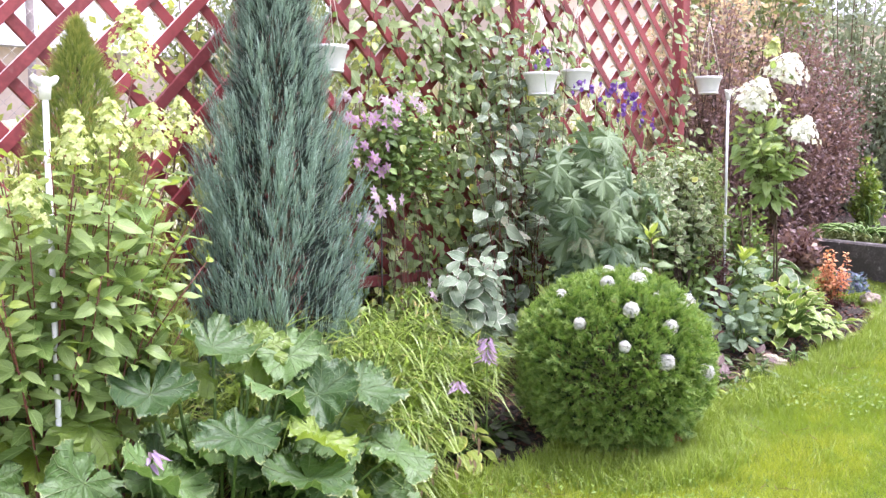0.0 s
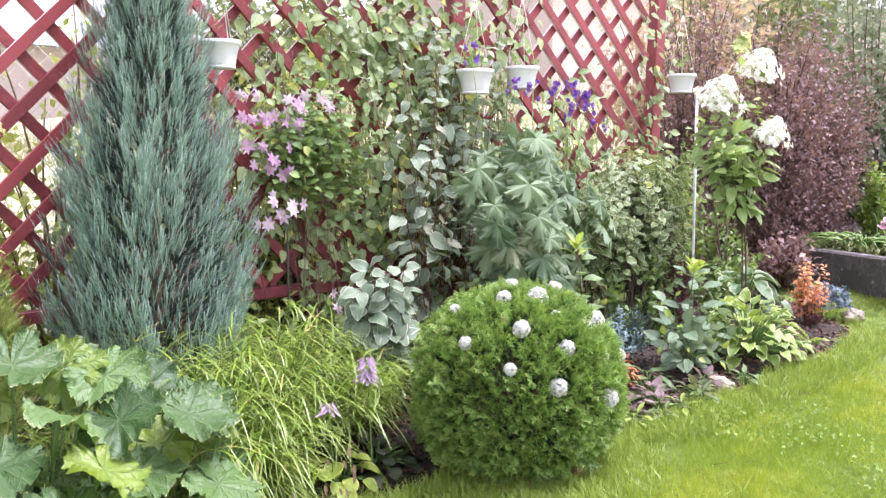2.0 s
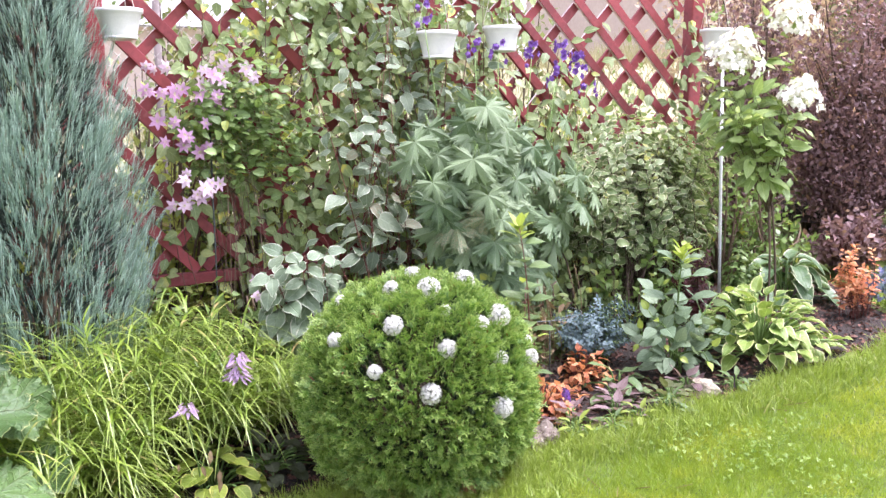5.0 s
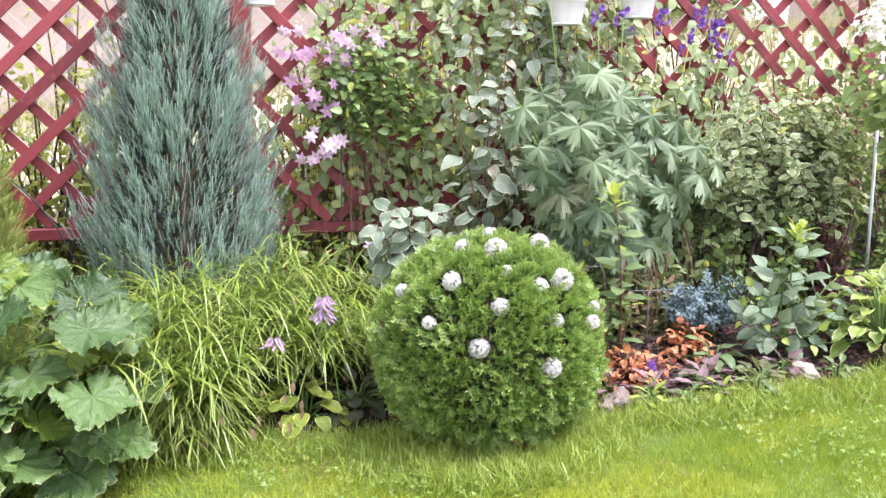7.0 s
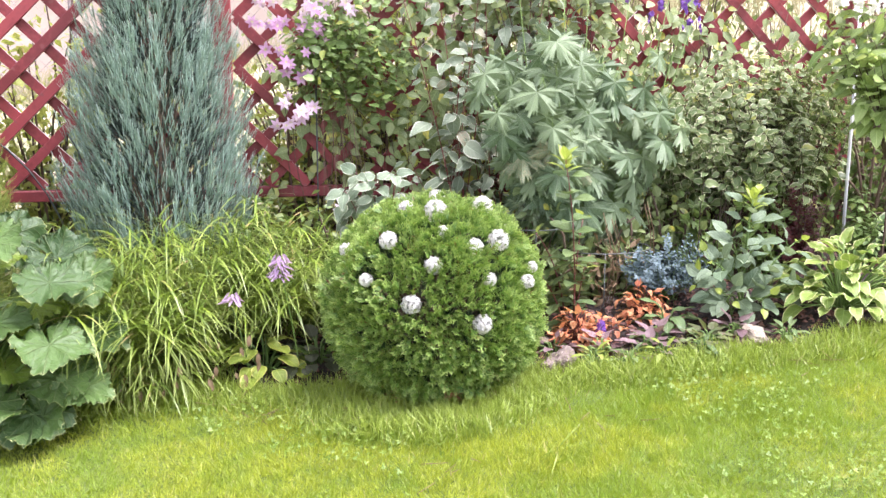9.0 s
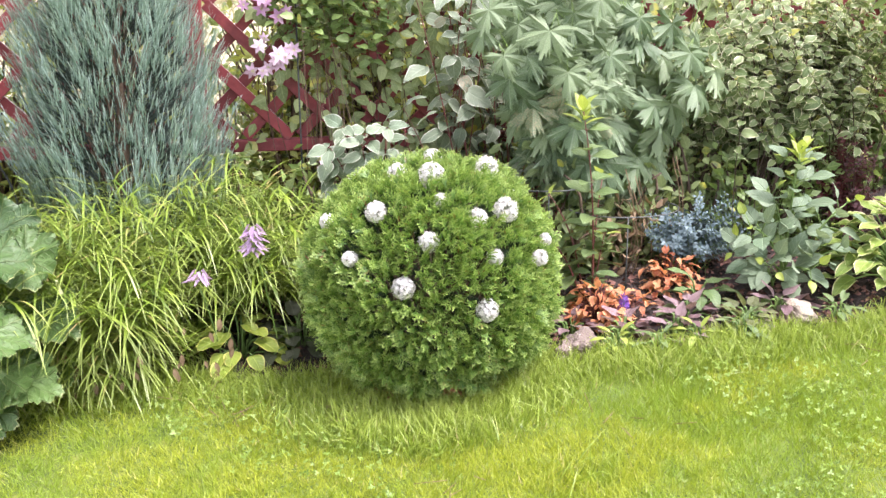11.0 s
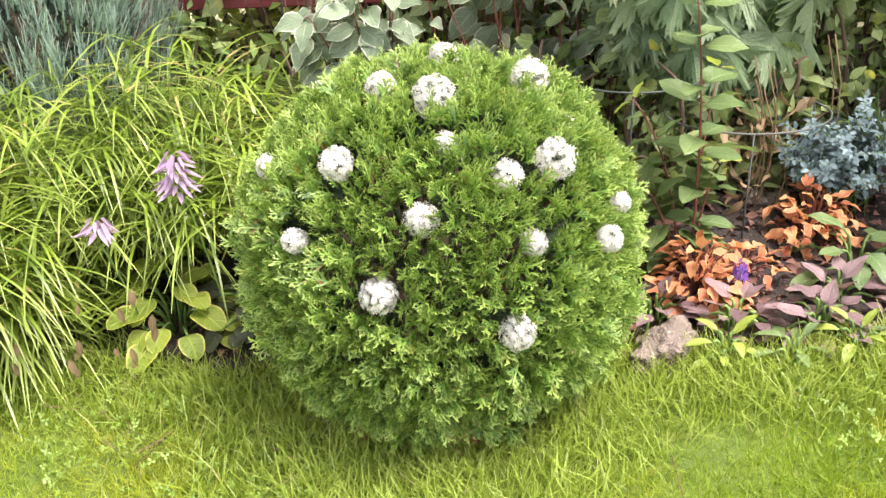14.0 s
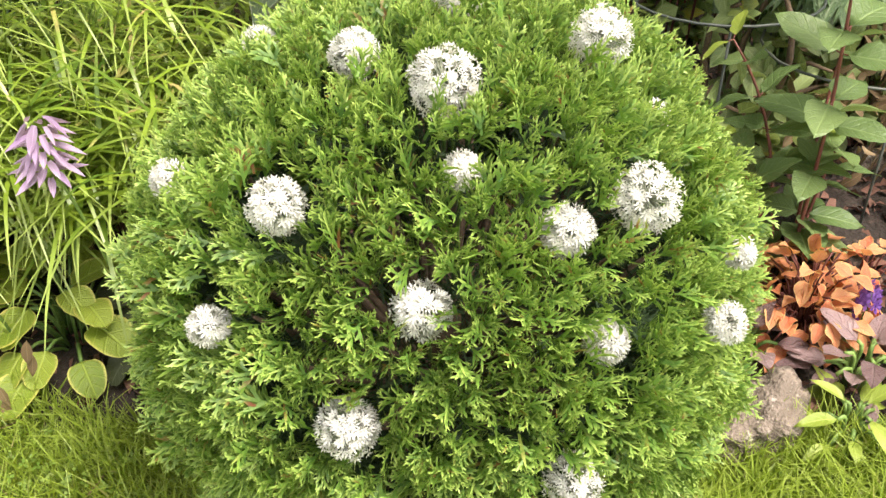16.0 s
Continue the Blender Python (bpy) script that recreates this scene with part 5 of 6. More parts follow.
def hosta(name, label, base, k, reach, height, size, material, seed, tpls=HOSTA, wild=0.2, rise=0.0, stalk="green_stem", stalk_r=0.0035):
    r0 = np.random.default_rng(seed)
    ob = thing(name, base, label, "hosta" if "hosta" in name else "perennial")
    meshes, stalks = leaf_meshes("leaf", tpls, material), Heap()
    rots, poss, scs = [], [], []
    for i in range(k):
        q = math.sqrt((i + 0.5) / k)
        a = i * 2.399 + r0.uniform(-0.3, 0.3)
        o = np.array((math.cos(a), math.sin(a), 0))
        p = np.array(base) + o * reach * 0.62 * q + (0, 0, height * (1.0 - 0.72 * q ** 2) * r0.uniform(0.95 - wild * 0.6, 1.1)) + r0.uniform(-0.1, 0.1, 3) * wild * reach
        way = o * (0.5 + q) + (0, 0, 0.55 - 0.95 * q + rise) + r0.uniform(-1, 1, 3) * wild
        rots.append(turns([way], [o * (-0.2 + 0.8 * q) + (0, 0, 1)])[0]), poss.append(p), scs.append(size * r0.uniform(0.75, 1.15))
        stalks.tube(bend(np.array(base) + o * 0.02, p, o * -0.01 + (0, 0, 0.02), 5), stalk_r, 4)
    heap_part("stalk_growth", stalks, M[stalk], ob, "", "stuff")
    leaf_parts("leaf", meshes, ob, rots, poss, scs)
    return ob


hosta("variegated_hosta", "full hosta clump with yellow-edged light green leaves", foot(4.86, 2.36), 140, 0.44, 0.26, 0.10, M["hosta_leaf"], 41, WAVY, 0.5, 0.2)
hosta("white_edged_hosta", "hosta with dark green, white-edged leaves", foot(5.50, 2.78), 34, 0.28, 0.26, 0.15, M["hosta_dark"], 42)
hosta("small_hosta", "small hosta with yellowing round leaves at the lawn's edge", foot(2.60, 2.59), 30, 0.21, 0.16, 0.085, M["hosta_old"], 43, ROUND, 0.3, -0.1)
hosta("bergenia", "low clump of round green leaves beside the coleus", foot(4.14, 2.40), 14, 0.17, 0.11, 0.085, M["lily_leaf"], 44, BROAD)
hosta("dark_coral_bells", "dark bronze-green low leaves at the foot of the thuja", foot(2.80, 2.62), 44, 0.26, 0.12, 0.06, M["heuchera_dark"], 45, ROUND, 0.4)
for i, (x, y, k) in enumerate(((3.82, 2.27, 14), (3.98, 2.22, 12), (4.22, 2.20, 14), (4.05, 2.30, 10), (4.36, 2.26, 10), (3.66, 2.34, 10))):
    tagged(hosta("bugle", "rosette of purple-bronze leaves at the lawn's edge" if i != 2 else "rosette of green leaves with a bronze cast at the lawn's edge", foot(x, y), k + 6, 0.12, 0.075, 0.066, M["heuchera_green"] if i == 2 else M["purple_leaf"], 50 + i, FLAT, 0.45, 0.35), "", "perennial", "bugle rosettes")
for i, (x, y, k) in enumerate(((4.02, 2.14, 12), (3.88, 2.12, 10), (3.76, 2.17, 14), (4.16, 2.13, 12), (4.5, 2.14, 12))):
    tagged(hosta("young_rosette", "small rosette of fresh green leaves", foot(x, y), k, 0.09, 0.07, 0.06, M["young_leaf"] if i in (0, 2) else M["lily_leaf"], 60 + i, LANCE, 0.35, 0.3), "", "perennial", "young rosettes")
for i, (x, y, k, hh) in enumerate(((3.78, 2.40, 60, 0.15), (3.90, 2.46, 20, 0.10), (4.10, 2.56, 56, 0.17))):
    tagged(hosta("coleus", "coleus with orange-red, yellow-edged leaves", foot(x, y), int(k * 2.6), 0.155, hh, 0.043, M["coleus_leaf"], 65 + i, COLEUS, 1.1, stalk="red_stem", stalk_r=0.0016), "", "perennial", "orange coleus plants")
base = foot(3.85, 2.35)
ob = thing("bugle_flower", base, "short violet-blue bugle flower spike among the leaves", "flower")
h = Heap()
h.tube([base, base + Vector((0, 0, 0.10))], 0.003, 5)
heap_part("stalk", h, M["green_stem"], ob)
h, r0 = Heap(), np.random.default_rng(64)
a, s = r0.uniform(0, 6.28, 46), r0.uniform(0, 1, 46)
o = np.stack([np.cos(a), np.sin(a), np.full(46, 0.3)], 1)
h.add(tri_petals(4), turns(np.cross(o, dirs(46)), o), np.array(base) + o * (0.018 * (1.15 - 0.7 * s))[:, None] + np.array((0, 0, 1)) * (0.05 + 0.06 * s)[:, None], r0.uniform(0.008, 0.012, 46))
heap_part("bloom", h, M["violet"], ob, "", "stuff")
base = foot(5.55, 2.42)
tips = [Vector(t) for t in in_ball(24, site(5.55, 2.42, 0.24), (0.13, 0.1, 0.20), -0.6, 0.5, 70)]
stemmed("copper_perennial", "copper-orange leafy perennial beside the hosta", base, tips, SMALL, M["coleus_leaf"], M["red_stem"], 0.04, 0.022, 0.3, 0.6, 0.2, 2, 0.002, "perennial", seed=71, joined=True)
base = foot(5.76, 2.42)
ob = thing("lobelia", base, "pale blue-flowered lobelia cushion over a stone", "perennial")
h, g = Heap(), Heap()
pos = in_ball(300, site(5.76, 2.42, 0.08), (0.13, 0.12, 0.13), -0.1, 0.5, 72)
h.add(tri_petals(5), turns(dirs(190), dirs(190) + (0, -0.5, 0.8)), pos[:190], rng.uniform(0.010, 0.016, 190))
g.add(SMALL[0], turns(dirs(300) + (0, 0, 0.5), dirs(300)), pos * 0.97 + np.array(base) * 0.03, rng.uniform(0.02, 0.035, 300))
heap_part("foliage", g, M["blue_leaf"], ob, "", "stuff")
heap_part("bloom", h, M["blue_flower"], ob, "", "stuff")

# lilac bells of a hosta
for i, (x, y, z, k) in enumerate(((2.70, 2.50, 0.43, 46), (2.515, 2.48, 0.315, 18), (1.13, 2.20, 0.56, 16))):
    p = site(x, y, z)
    b = foot(x + 0.03, y + 0.05)
    ob = thing("hosta_flower", b, "drooping lilac hosta flower spike", "flower", "hosta flower spikes")
    h = Heap()
    h.tube(bend(b, p, (0, 0, 0.03)), 0.0025, 5)
    heap_part("stalk", h, M["green_stem"], ob)
    h = Heap()
    for j in range(k):
        a = j * 2.4
        h.add(blade(0.17, strap, 4, 0.9, -0.2), turns([(math.cos(a) * (0.35 + 0.02 * j) + r0.uniform(-.3, .3), math.sin(a) * (0.35 + 0.02 * j), r0.uniform(-1.0, -0.2))], [(math.cos(a), math.sin(a), 0.3)]), [np.array(p) + (0.012 * math.cos(a), 0.012 * math.sin(a), 0.060 - 0.0020 * j)], [r0.uniform(0.026, 0.046)])
    heap_part("bloom", h, M["lilac"], ob, "lilac bell flowers", "stuff")

# plant supports: a green stake, bent wires and hoops
def wire_thing(name, label, category, runs, r, material):
    b0 = Vector(runs[0][0])
    ob = thing(name, b0, label, category)
    for run in runs:
        h = Heap()
        h.tube(run, r, 5)
        heap_part("rod", h, M[material], ob)
    return ob


p = foot(2.86, 3.30)
wire_thing("plant_stake", "thin green stake before the trellis", "plant stake", [[p, p + Vector((0, 0, 1.25))]], 0.0035, "wire")
for x, y, dx in ((1.72, 3.22, 0.10), (1.84, 3.2, -0.35)):
    p = foot(x, y)
    wire_thing("bent_rod", "black bent wire rod beside the juniper", "plant support", [bend(p, p + Vector((dx, 0.05, 0.95)), (0.12, 0, 0.1), 9)], 0.004, "wire")
for cx, cy, rr, hh in ((3.98, 2.72, 0.20, 0.30), (3.70, 2.74, 0.16, 0.42)):
    f0 = foot(cx, cy)
    ring = [f0 + Vector((rr * math.cos(t), rr * 0.8 * math.sin(t), hh)) for t in np.linspace(0, 2 * math.pi, 25)]
    legs = [[f0 + Vector((rr * math.cos(t), rr * 0.8 * math.sin(t), -0.02)), f0 + Vector((rr * math.cos(t), rr * 0.8 * math.sin(t), hh))] for t in (0.3, 2.4, 4.5)]
    wire_thing("support_hoop", "dark green wire hoop holding the perennials", "plant support", [*legs, ring], 0.0025, "wire")

# withered leaves and stems under the monkshood
ob = thing("dry_foliage", foot(3.95, 2.72), "withered brown stems and leaves under the monkshood", "dead plant")
h = Heap()
k = 110
pos = in_ball(k, site(4.0, 2.74, 0.2), (0.25, 0.12, 0.2), -0.9, 0.2, 91)
h.add(LANCE[2], turns(dirs(k) + (0, 0, -0.8), dirs(k)), pos, rng.uniform(0.03, 0.06, k))
for i in range(12):
    q = pos[i]
    h.tube(bend((q[0], q[1], float(ground_z(q[0], q[1]))), q + (0.02, 0, 0.15), (0.05, 0, 0), 5), 0.0018, 4)
heap_part("dead_foliage", h, M["straw"], ob, "", "stuff")

# ---- hanging pots ----


def hanging_pot(p, r, label, leaves=0, seed=0):
    """A white plastic pot on three cords from a hook on the trellis' top rail; p is the middle of its rim."""
    hook = Vector((p.x, FENCE_Y - 0.03, TOP_Z))
    ob = thing("hanging_pot", p - Vector((0, 0, r * 1.2)), label, "hanging pot", "white hanging pots")
    prof = [(0.0001, 0), (r * 0.66, 0), (r * 0.70, 0.004), (r * 0.74, r * 0.22), (r * 0.86, r * 0.80), (r * 0.90, r * 0.84), (r * 0.91, r * 0.98), (r, r * 1.02), (r, r * 1.2), (r * 0.94, r * 1.2), (r * 0.90, r * 1.0), (0.0001, r * 0.98)]
    part("pot", lathe("pot", prof, M["white_plastic"]), ob)
    part("saucer_rim", lathe("saucer_rim", [(r * 0.60, -0.006), (r * 0.72, -0.006), (r * 0.74, 0.004), (r * 0.60, 0.003)], M["white_plastic"]), ob)
    ring = p + Vector((0, 0, 0.33))
    for i in range(3):
        a = 0.6 + i * 2.094
        h = Heap()
        h.tube([p + Vector((r * 0.97 * math.cos(a), r * 0.97 * math.sin(a), 0)), ring], 0.0016, 4)
        heap_part("cord", h, M["string"], ob)
    h = Heap()
    h.tube([ring, Vector((p.x, p.y, TOP_Z - 0.02)), Vector((p.x, p.y, TOP_Z + 0.035)), Vector((p.x, (p.y + FENCE_Y) / 2, TOP_Z + 0.06)), Vector((p.x, FENCE_Y, TOP_Z + 0.022))], 0.003, 5)
    heap_part("hook", h, M["wire"], ob)
    if leaves:
        h = Heap()
        pos = in_ball(leaves, p + Vector((0, 0, 0.02)), (r * 0.9, r * 0.9, 0.10), 0, 0.3, seed)
        h.add(SMALL[1], turns(dirs(leaves) + (0, 0, 0.5), dirs(leaves)), pos, rng.uniform(0.02, 0.045, leaves))
        heap_part("foliage", h, M["clematis_leaf"], ob, "sparse green leaves", "stuff")
    return ob


hanging_pot(site(2.68, 3.30, 1.607), 0.085, "white plastic hanging pot on thin cords before the trellis", 10, 1)
hanging_pot(site(3.95, 3.22, 1.44), 0.088, "white plastic hanging pot on thin cords before the trellis", 40, 2)
hanging_pot(site(4.30, 3.26, 1.44), 0.085, "white plastic hanging pot on thin cords before the trellis", 12, 3)
hanging_pot(site(5.55, 3.22, 1.345), 0.082, "white plastic hanging pot on thin cords beside the post", 14, 4)

# ---- stones along the edge ----


def stone(p, size, label, material, seed):
    bm = bmesh.new()
    bmesh.ops.create_icosphere(bm, subdivisions=4, radius=1.0)
    for v in bm.verts:
        c = v.co.copy()
        k = 1 + 0.05 * noise.noise(c * 14) + 0.38 * noise.noise(c * 1.3 + Vector((seed * 7, 0, 0))) - 0.38 * abs(noise.noise(c * 2.6 + Vector((0, seed * 5, 0)))) + 0.06 * noise.noise(c * 8)
        v.co = Vector((c.x * size[0] * k, c.y * size[1] * k, max(c.z, -0.5) * size[2] * k))
    for f in bm.faces:
        f.smooth = True
    me = bpy.data.meshes.new("stone")
    bm.to_mesh(me)
    bm.free()
    me.materials.append(material)
    ob = new("stone", me)
    ob.matrix_basis = Matrix.Translation(p + Vector((0, 0, size[2] * 0.35))) @ pose(0, 0, 0, 0, 0, seed * 47)
    return tagged(ob, label, "stone", "edging stones")


for i, (x, y, s, m) in enumerate(((3.66, 2.22, (0.10, 0.06, 0.055), "stone"), (4.40, 2.22, (0.09, 0.055, 0.045), "pale_stone"), (4.24, 2.17, (0.06, 0.04, 0.025), "stone"), (2.94, 2.17, (0.03, 0.02, 0.016), "stone"),
                                  (5.80, 2.30, (0.08, 0.055, 0.05), "stone"), (1.90, 2.66, (0.09, 0.05, 0.035), "stone"), (4.06, 2.74, (0.10, 0.05, 0.06), "stone"))):
    stone(foot(x, y), s, "half-buried pinkish field stone in the bed" if m == "stone" else "pale sandy field stone at the lawn's edge", M[m], i + 1)

# ---- raised bed and shrubs at the right end ----
p0, p1 = Vector((6.66, 3.14, 0.93)), Vector((5.98, 1.30, 0.93))


def wall_between(name, a, b, top, depth, thick, label):
    d = (b - a)
    L = math.hypot(d.x, d.y)
    ob = new(name, box_mesh(name, (L, thick, depth), M["concrete"], 0.012))
    ob.matrix_basis = pose((a.x + b.x) / 2, (a.y + b.y) / 2, top - depth / 2, 0, 0, math.degrees(math.atan2(d.y, d.x)))
    return tagged(ob, label, "wall", "", "structure")


WALL_TOP = (p0.z + p1.z) / 2
wall_between("retaining_wall", p0, p1, WALL_TOP, 0.55, 0.10, "low dark weathered concrete wall of the raised bed")
bm = bmesh.new()
corners = [(p0.x + 0.02, p0.y), (p1.x + 0.03, p1.y), (9.5, 1.3), (9.5, 6.0), (p0.x + 0.02, 6.0)]
bm.faces.new([bm.verts.new((x, y, WALL_TOP - 0.03 + (0.2 if x > 9 else 0.0))) for x, y in corners])
me = bpy.data.meshes.new("raised_soil")
bm.to_mesh(me)
bm.free()
me.materials.append(M["soil"])
tagged(new("raised_soil", me), "dark soil of the raised bed behind the wall", "flower bed", "", "structure")


def leaf_cloud(name, label, base, centre, radii, stems, leaves, material, size, seed, tpls=None, low=-0.8, inner=0.4, category="shrub", stem_mat="bark"):
    """A shrub of many stems and clumps of small leaves with gaps between them."""
    r0 = np.random.default_rng(seed)
    tpls = tpls or TINY
    ob = thing(name, base, label, category)
    tips = in_ball(stems, centre, radii, low, 0.6, seed)
    tips = np.array(tuple(base)) + (tips - np.array(tuple(base))) * r0.uniform(0.80, 1.22, (stems, 1))
    wood, h = Heap(), Heap()
    for t in tips:
        wood.tube(bend(base, t, (*r0.uniform(-0.06, 0.06, 2), 0.08), 7), np.linspace(0.010, 0.003, 7), 4)
    heap_part("branching", wood, M[stem_mat], ob, "", "stuff")
    per = leaves // stems
    for t in tips:
        d = t - np.array(base)
        s = r0.uniform(0.35, 1.08, per)
        pos = np.array(base) + d * s[:, None] + r0.normal(0, 1, (per, 3)) * np.array(radii) * 0.13
        way = d / np.linalg.norm(d) * 0.4 + dirs(per)
        h.add(tpls[r0.integers(0, len(tpls))], turns(way, dirs(per) + (0, 0, 0.8)), pos, size * r0.uniform(0.6, 1.2, per))
    heap_part("foliage", h, material, ob, "", "stuff")
    return ob


def on_top(x, y):
    return Vector((x, y, WALL_TOP - 0.03))


leaf_cloud("purple_ninebark", "tall dark purple-leaved ninebark shrub", on_top(6.95, 3.5), (6.85, 3.35, 1.52), (0.78, 0.38, 0.66), 130, 26000, M["ninebark"], 0.036, 81, TINY)
leaf_cloud("purple_ninebark", "dark purple-leaved ninebark with coppery young leaves", on_top(7.35, 3.6), (7.3, 3.5, 1.5), (0.65, 0.45, 0.66), 110, 20000, M["ninebark"], 0.034, 82, TINY)
leaf_cloud("dark_barberry", "dark purple shrub behind the trellis' end", foot(5.98, 3.5), (5.95, 3.5, 1.55), (0.36, 0.22, 0.85), 70, 10000, M["ninebark"], 0.038, 83, TINY)
leaf_cloud("olive_shrub", "loose olive-green shrub with coppery shoots", foot(7.9, 4.3), (7.8, 4.2, 1.9), (0.9, 0.6, 1.1), 60, 9000, M["far_leaf"], 0.075, 84)
leaf_cloud("copper_shrub", "tall shrub with olive and coppery leaves behind the ninebark", foot(6.9, 4.2), (6.8, 4.1, 2.1), (0.9, 0.5, 0.8), 60, 8000, M["copper"], 0.06, 184)
leaf_cloud("far_bush", "pale green bush beyond the garden", foot(9.8, 5.2), (9.8, 5.2, 2.2), (1.5, 0.8, 1.6), 80, 16000, M["far_green"], 0.10, 185)
leaf_cloud("far_bush", "pale green bush beyond the garden", foot(11.2, 3.4), (11.2, 3.4, 2.2), (1.3, 0.9, 1.6), 80, 15000, M["far_green"], 0.10, 186)
leaf_cloud("pale_shrub", "pale grey-green shrub at the garden's end", foot(8.7, 3.6), (8.6, 3.5, 2.0), (0.7, 0.6, 1.2), 60, 8000, M["far_green"], 0.07, 85)
leaf_cloud("yellow_plume", "feathery yellow-green perennial in the raised bed", on_top(7.55, 3.05), (7.55, 3.05, WALL_TOP + 0.20), (0.16, 0.12, 0.24), 30, 1100, M["sedge"], 0.05, 86, TINY, -0.3, 0.3, "perennial", "green_stem")
ob = leaf_cloud("stonecrop", "olive cushion of stonecrop along the wall", on_top(6.72, 2.75), (6.72, 2.75, WALL_TOP + 0.0), (0.22, 0.5, 0.07), 60, 2600, M["far_leaf"], 0.03, 87, SMALL, 0.0, 0.3, "perennial", "green_stem")
# red pot with pink petunias on the wall
POT = Vector((6.34, 2.24, WALL_TOP))
ob = thing("flower_pot", POT, "dark red plastic pot of pink petunias standing on the wall", "flower pot")
part("pot", lathe("pot", [(0.0001, 0), (0.075, 0), (0.082, 0.008), (0.105, 0.15), (0.118, 0.155), (0.12, 0.185), (0.112, 0.185), (0.10, 0.16), (0.0001, 0.158)], M["red_plastic"]), ob)
h, g = Heap(), Heap()
pos = in_ball(170, POT + Vector((0, 0, 0.22)), (0.21, 0.21, 0.15), -0.5, 0.6, 4)
h.add(star(5, 0.62, 0.35, ovate, 2), turns(dirs(60), dirs(60) * 0.6 + (-0.4, -0.6, 0.5)), pos[:60], rng.uniform(0.026, 0.036, 60))
g.add(SMALL[1], turns(dirs(170), dirs(170) + (0, 0, 0.6)), in_ball(170, POT + Vector((0, 0, 0.20)), (0.17, 0.17, 0.12), -0.4, 0.3, 5), rng.uniform(0.03, 0.055, 170))
for q in pos[:60:2]:
    g.tube(bend(POT + Vector((0, 0, 0.158)), q, (0, 0, 0.02), 4), 0.002, 3)
heap_part("foliage", g, M["clematis_leaf"], ob, "", "stuff")
heap_part("bloom", h, M["pink_flower"], ob, "pink petunia flowers", "stuff")
leaf_cloud("low_purple_groundcover", "low dark purple leaves before the wall", foot(6.25, 3.0), tuple(foot(6.25, 3.0) + Vector((0, 0, 0.12))), (0.28, 0.22, 0.16), 30, 1200, M["ninebark"], 0.05, 89, TINY, 0.0, 0.3, "perennial", "red_stem")

# ---- beyond the trellis ----
for i, (x, y, top) in enumerate(((0.75, 3.84, 1.35), (1.20, 3.80, 1.45), (1.62, 3.86, 1.30), (2.10, 3.80, 1.40), (2.85, 3.78, 1.15), (3.25, 3.80, 1.25), (3.75, 3.74, 0.70), (4.35, 3.80, 0.80), (4.95, 3.78, 0.75))):
    f0 = foot(x, y)
    tagged(leaf_cloud("tall_weed", "sunlit yellow-green weeds close behind the trellis", f0, (f0.x, f0.y, f0.z + 0.5 * top + 0.12), (0.32, 0.16, top * 0.58), 30, int(1100 * top + 300), M["sunny_weed"], 0.055, 220 + i, TINY, -0.6, 0.3), "", "", "weeds behind the trellis")
for i, (x, y, hh) in enumerate(((1.0, 3.85, 0.5), (1.7, 3.95, 0.55), (2.5, 3.9, 0.5), (3.2, 3.9, 0.55), (4.0, 3.95, 0.6), (4.8, 4.0, 0.6), (5.6, 4.1, 0.6))):
    f0 = foot(x, y)
    tagged(leaf_cloud("wild_bush", "tangled yellow-green weeds behind the trellis", f0, (f0.x, f0.y, f0.z + 0.45 * hh + 0.15), (0.48, 0.22, hh), 34, 1500, M["lily_leaf"] if i % 2 else M["hydrangea_leaf"], 0.055, 120 + i, TINY, -0.5, 0.3), "", "", "weeds behind the trellis")
for i, (x, y, hh) in enumerate(((2.9, 4.35, 0.75), (3.6, 4.5, 0.8), (4.4, 4.45, 0.8), (5.2, 4.6, 0.85), (1.9, 4.5, 0.6), (3.2, 5.2, 0.9), (4.9, 5.5, 1.0))):
    f0 = foot(x, y)
    tagged(leaf_cloud("wild_bush", "loose straw and olive weeds behind the trellis", f0, (f0.x, f0.y, f0.z + 0.5 * hh + 0.2), (0.55, 0.25, hh), 40, 1100, M["far_leaf"] if i % 2 else M["vine_leaf"], 0.06, 160 + i, TINY, -0.5, 0.2), "", "", "weeds behind the trellis")
for i, (x, y, hh) in enumerate(((1.65, 3.3, 0.3), (2.62, 3.28, 0.34), (3.0, 3.2, 0.3), (3.7, 3.25, 0.35), (4.3, 3.15, 0.4), (4.62, 2.84, 0.22), (4.85, 2.96, 0.25), (5.3, 3.26, 0.55), (5.5, 3.2, 0.55), (5.62, 2.98, 0.4))):
    f0 = foot(x, y)
    tagged(leaf_cloud("undergrowth", "low dark green leafy undergrowth at the trellis' foot", f0, (f0.x, f0.y, f0.z + 0.18), (0.32, 0.13, hh), 24, 900, M["clematis_leaf"], 0.05, 140 + i, TINY, -0.3, 0.3), "", "", "undergrowth")
for i, (x, y, hh) in enumerate(((2.74, 3.14, 0.24), (3.02, 3.06, 0.26), (2.50, 3.24, 0.24), (3.78, 2.80, 0.24), (4.05, 2.84, 0.22), (3.50, 2.86, 0.24), (4.35, 2.92, 0.22))):
    f0 = foot(x, y)
    tagged(leaf_cloud("undergrowth", "low mid-green leafy growth under the climbers and the monkshood", f0, (f0.x, f0.y, f0.z + 0.20), (0.22, 0.12, hh), 24, 420, M["vine_leaf"], 0.06, 260 + i, MIDDLE, -0.2, 0.3), "", "", "undergrowth")
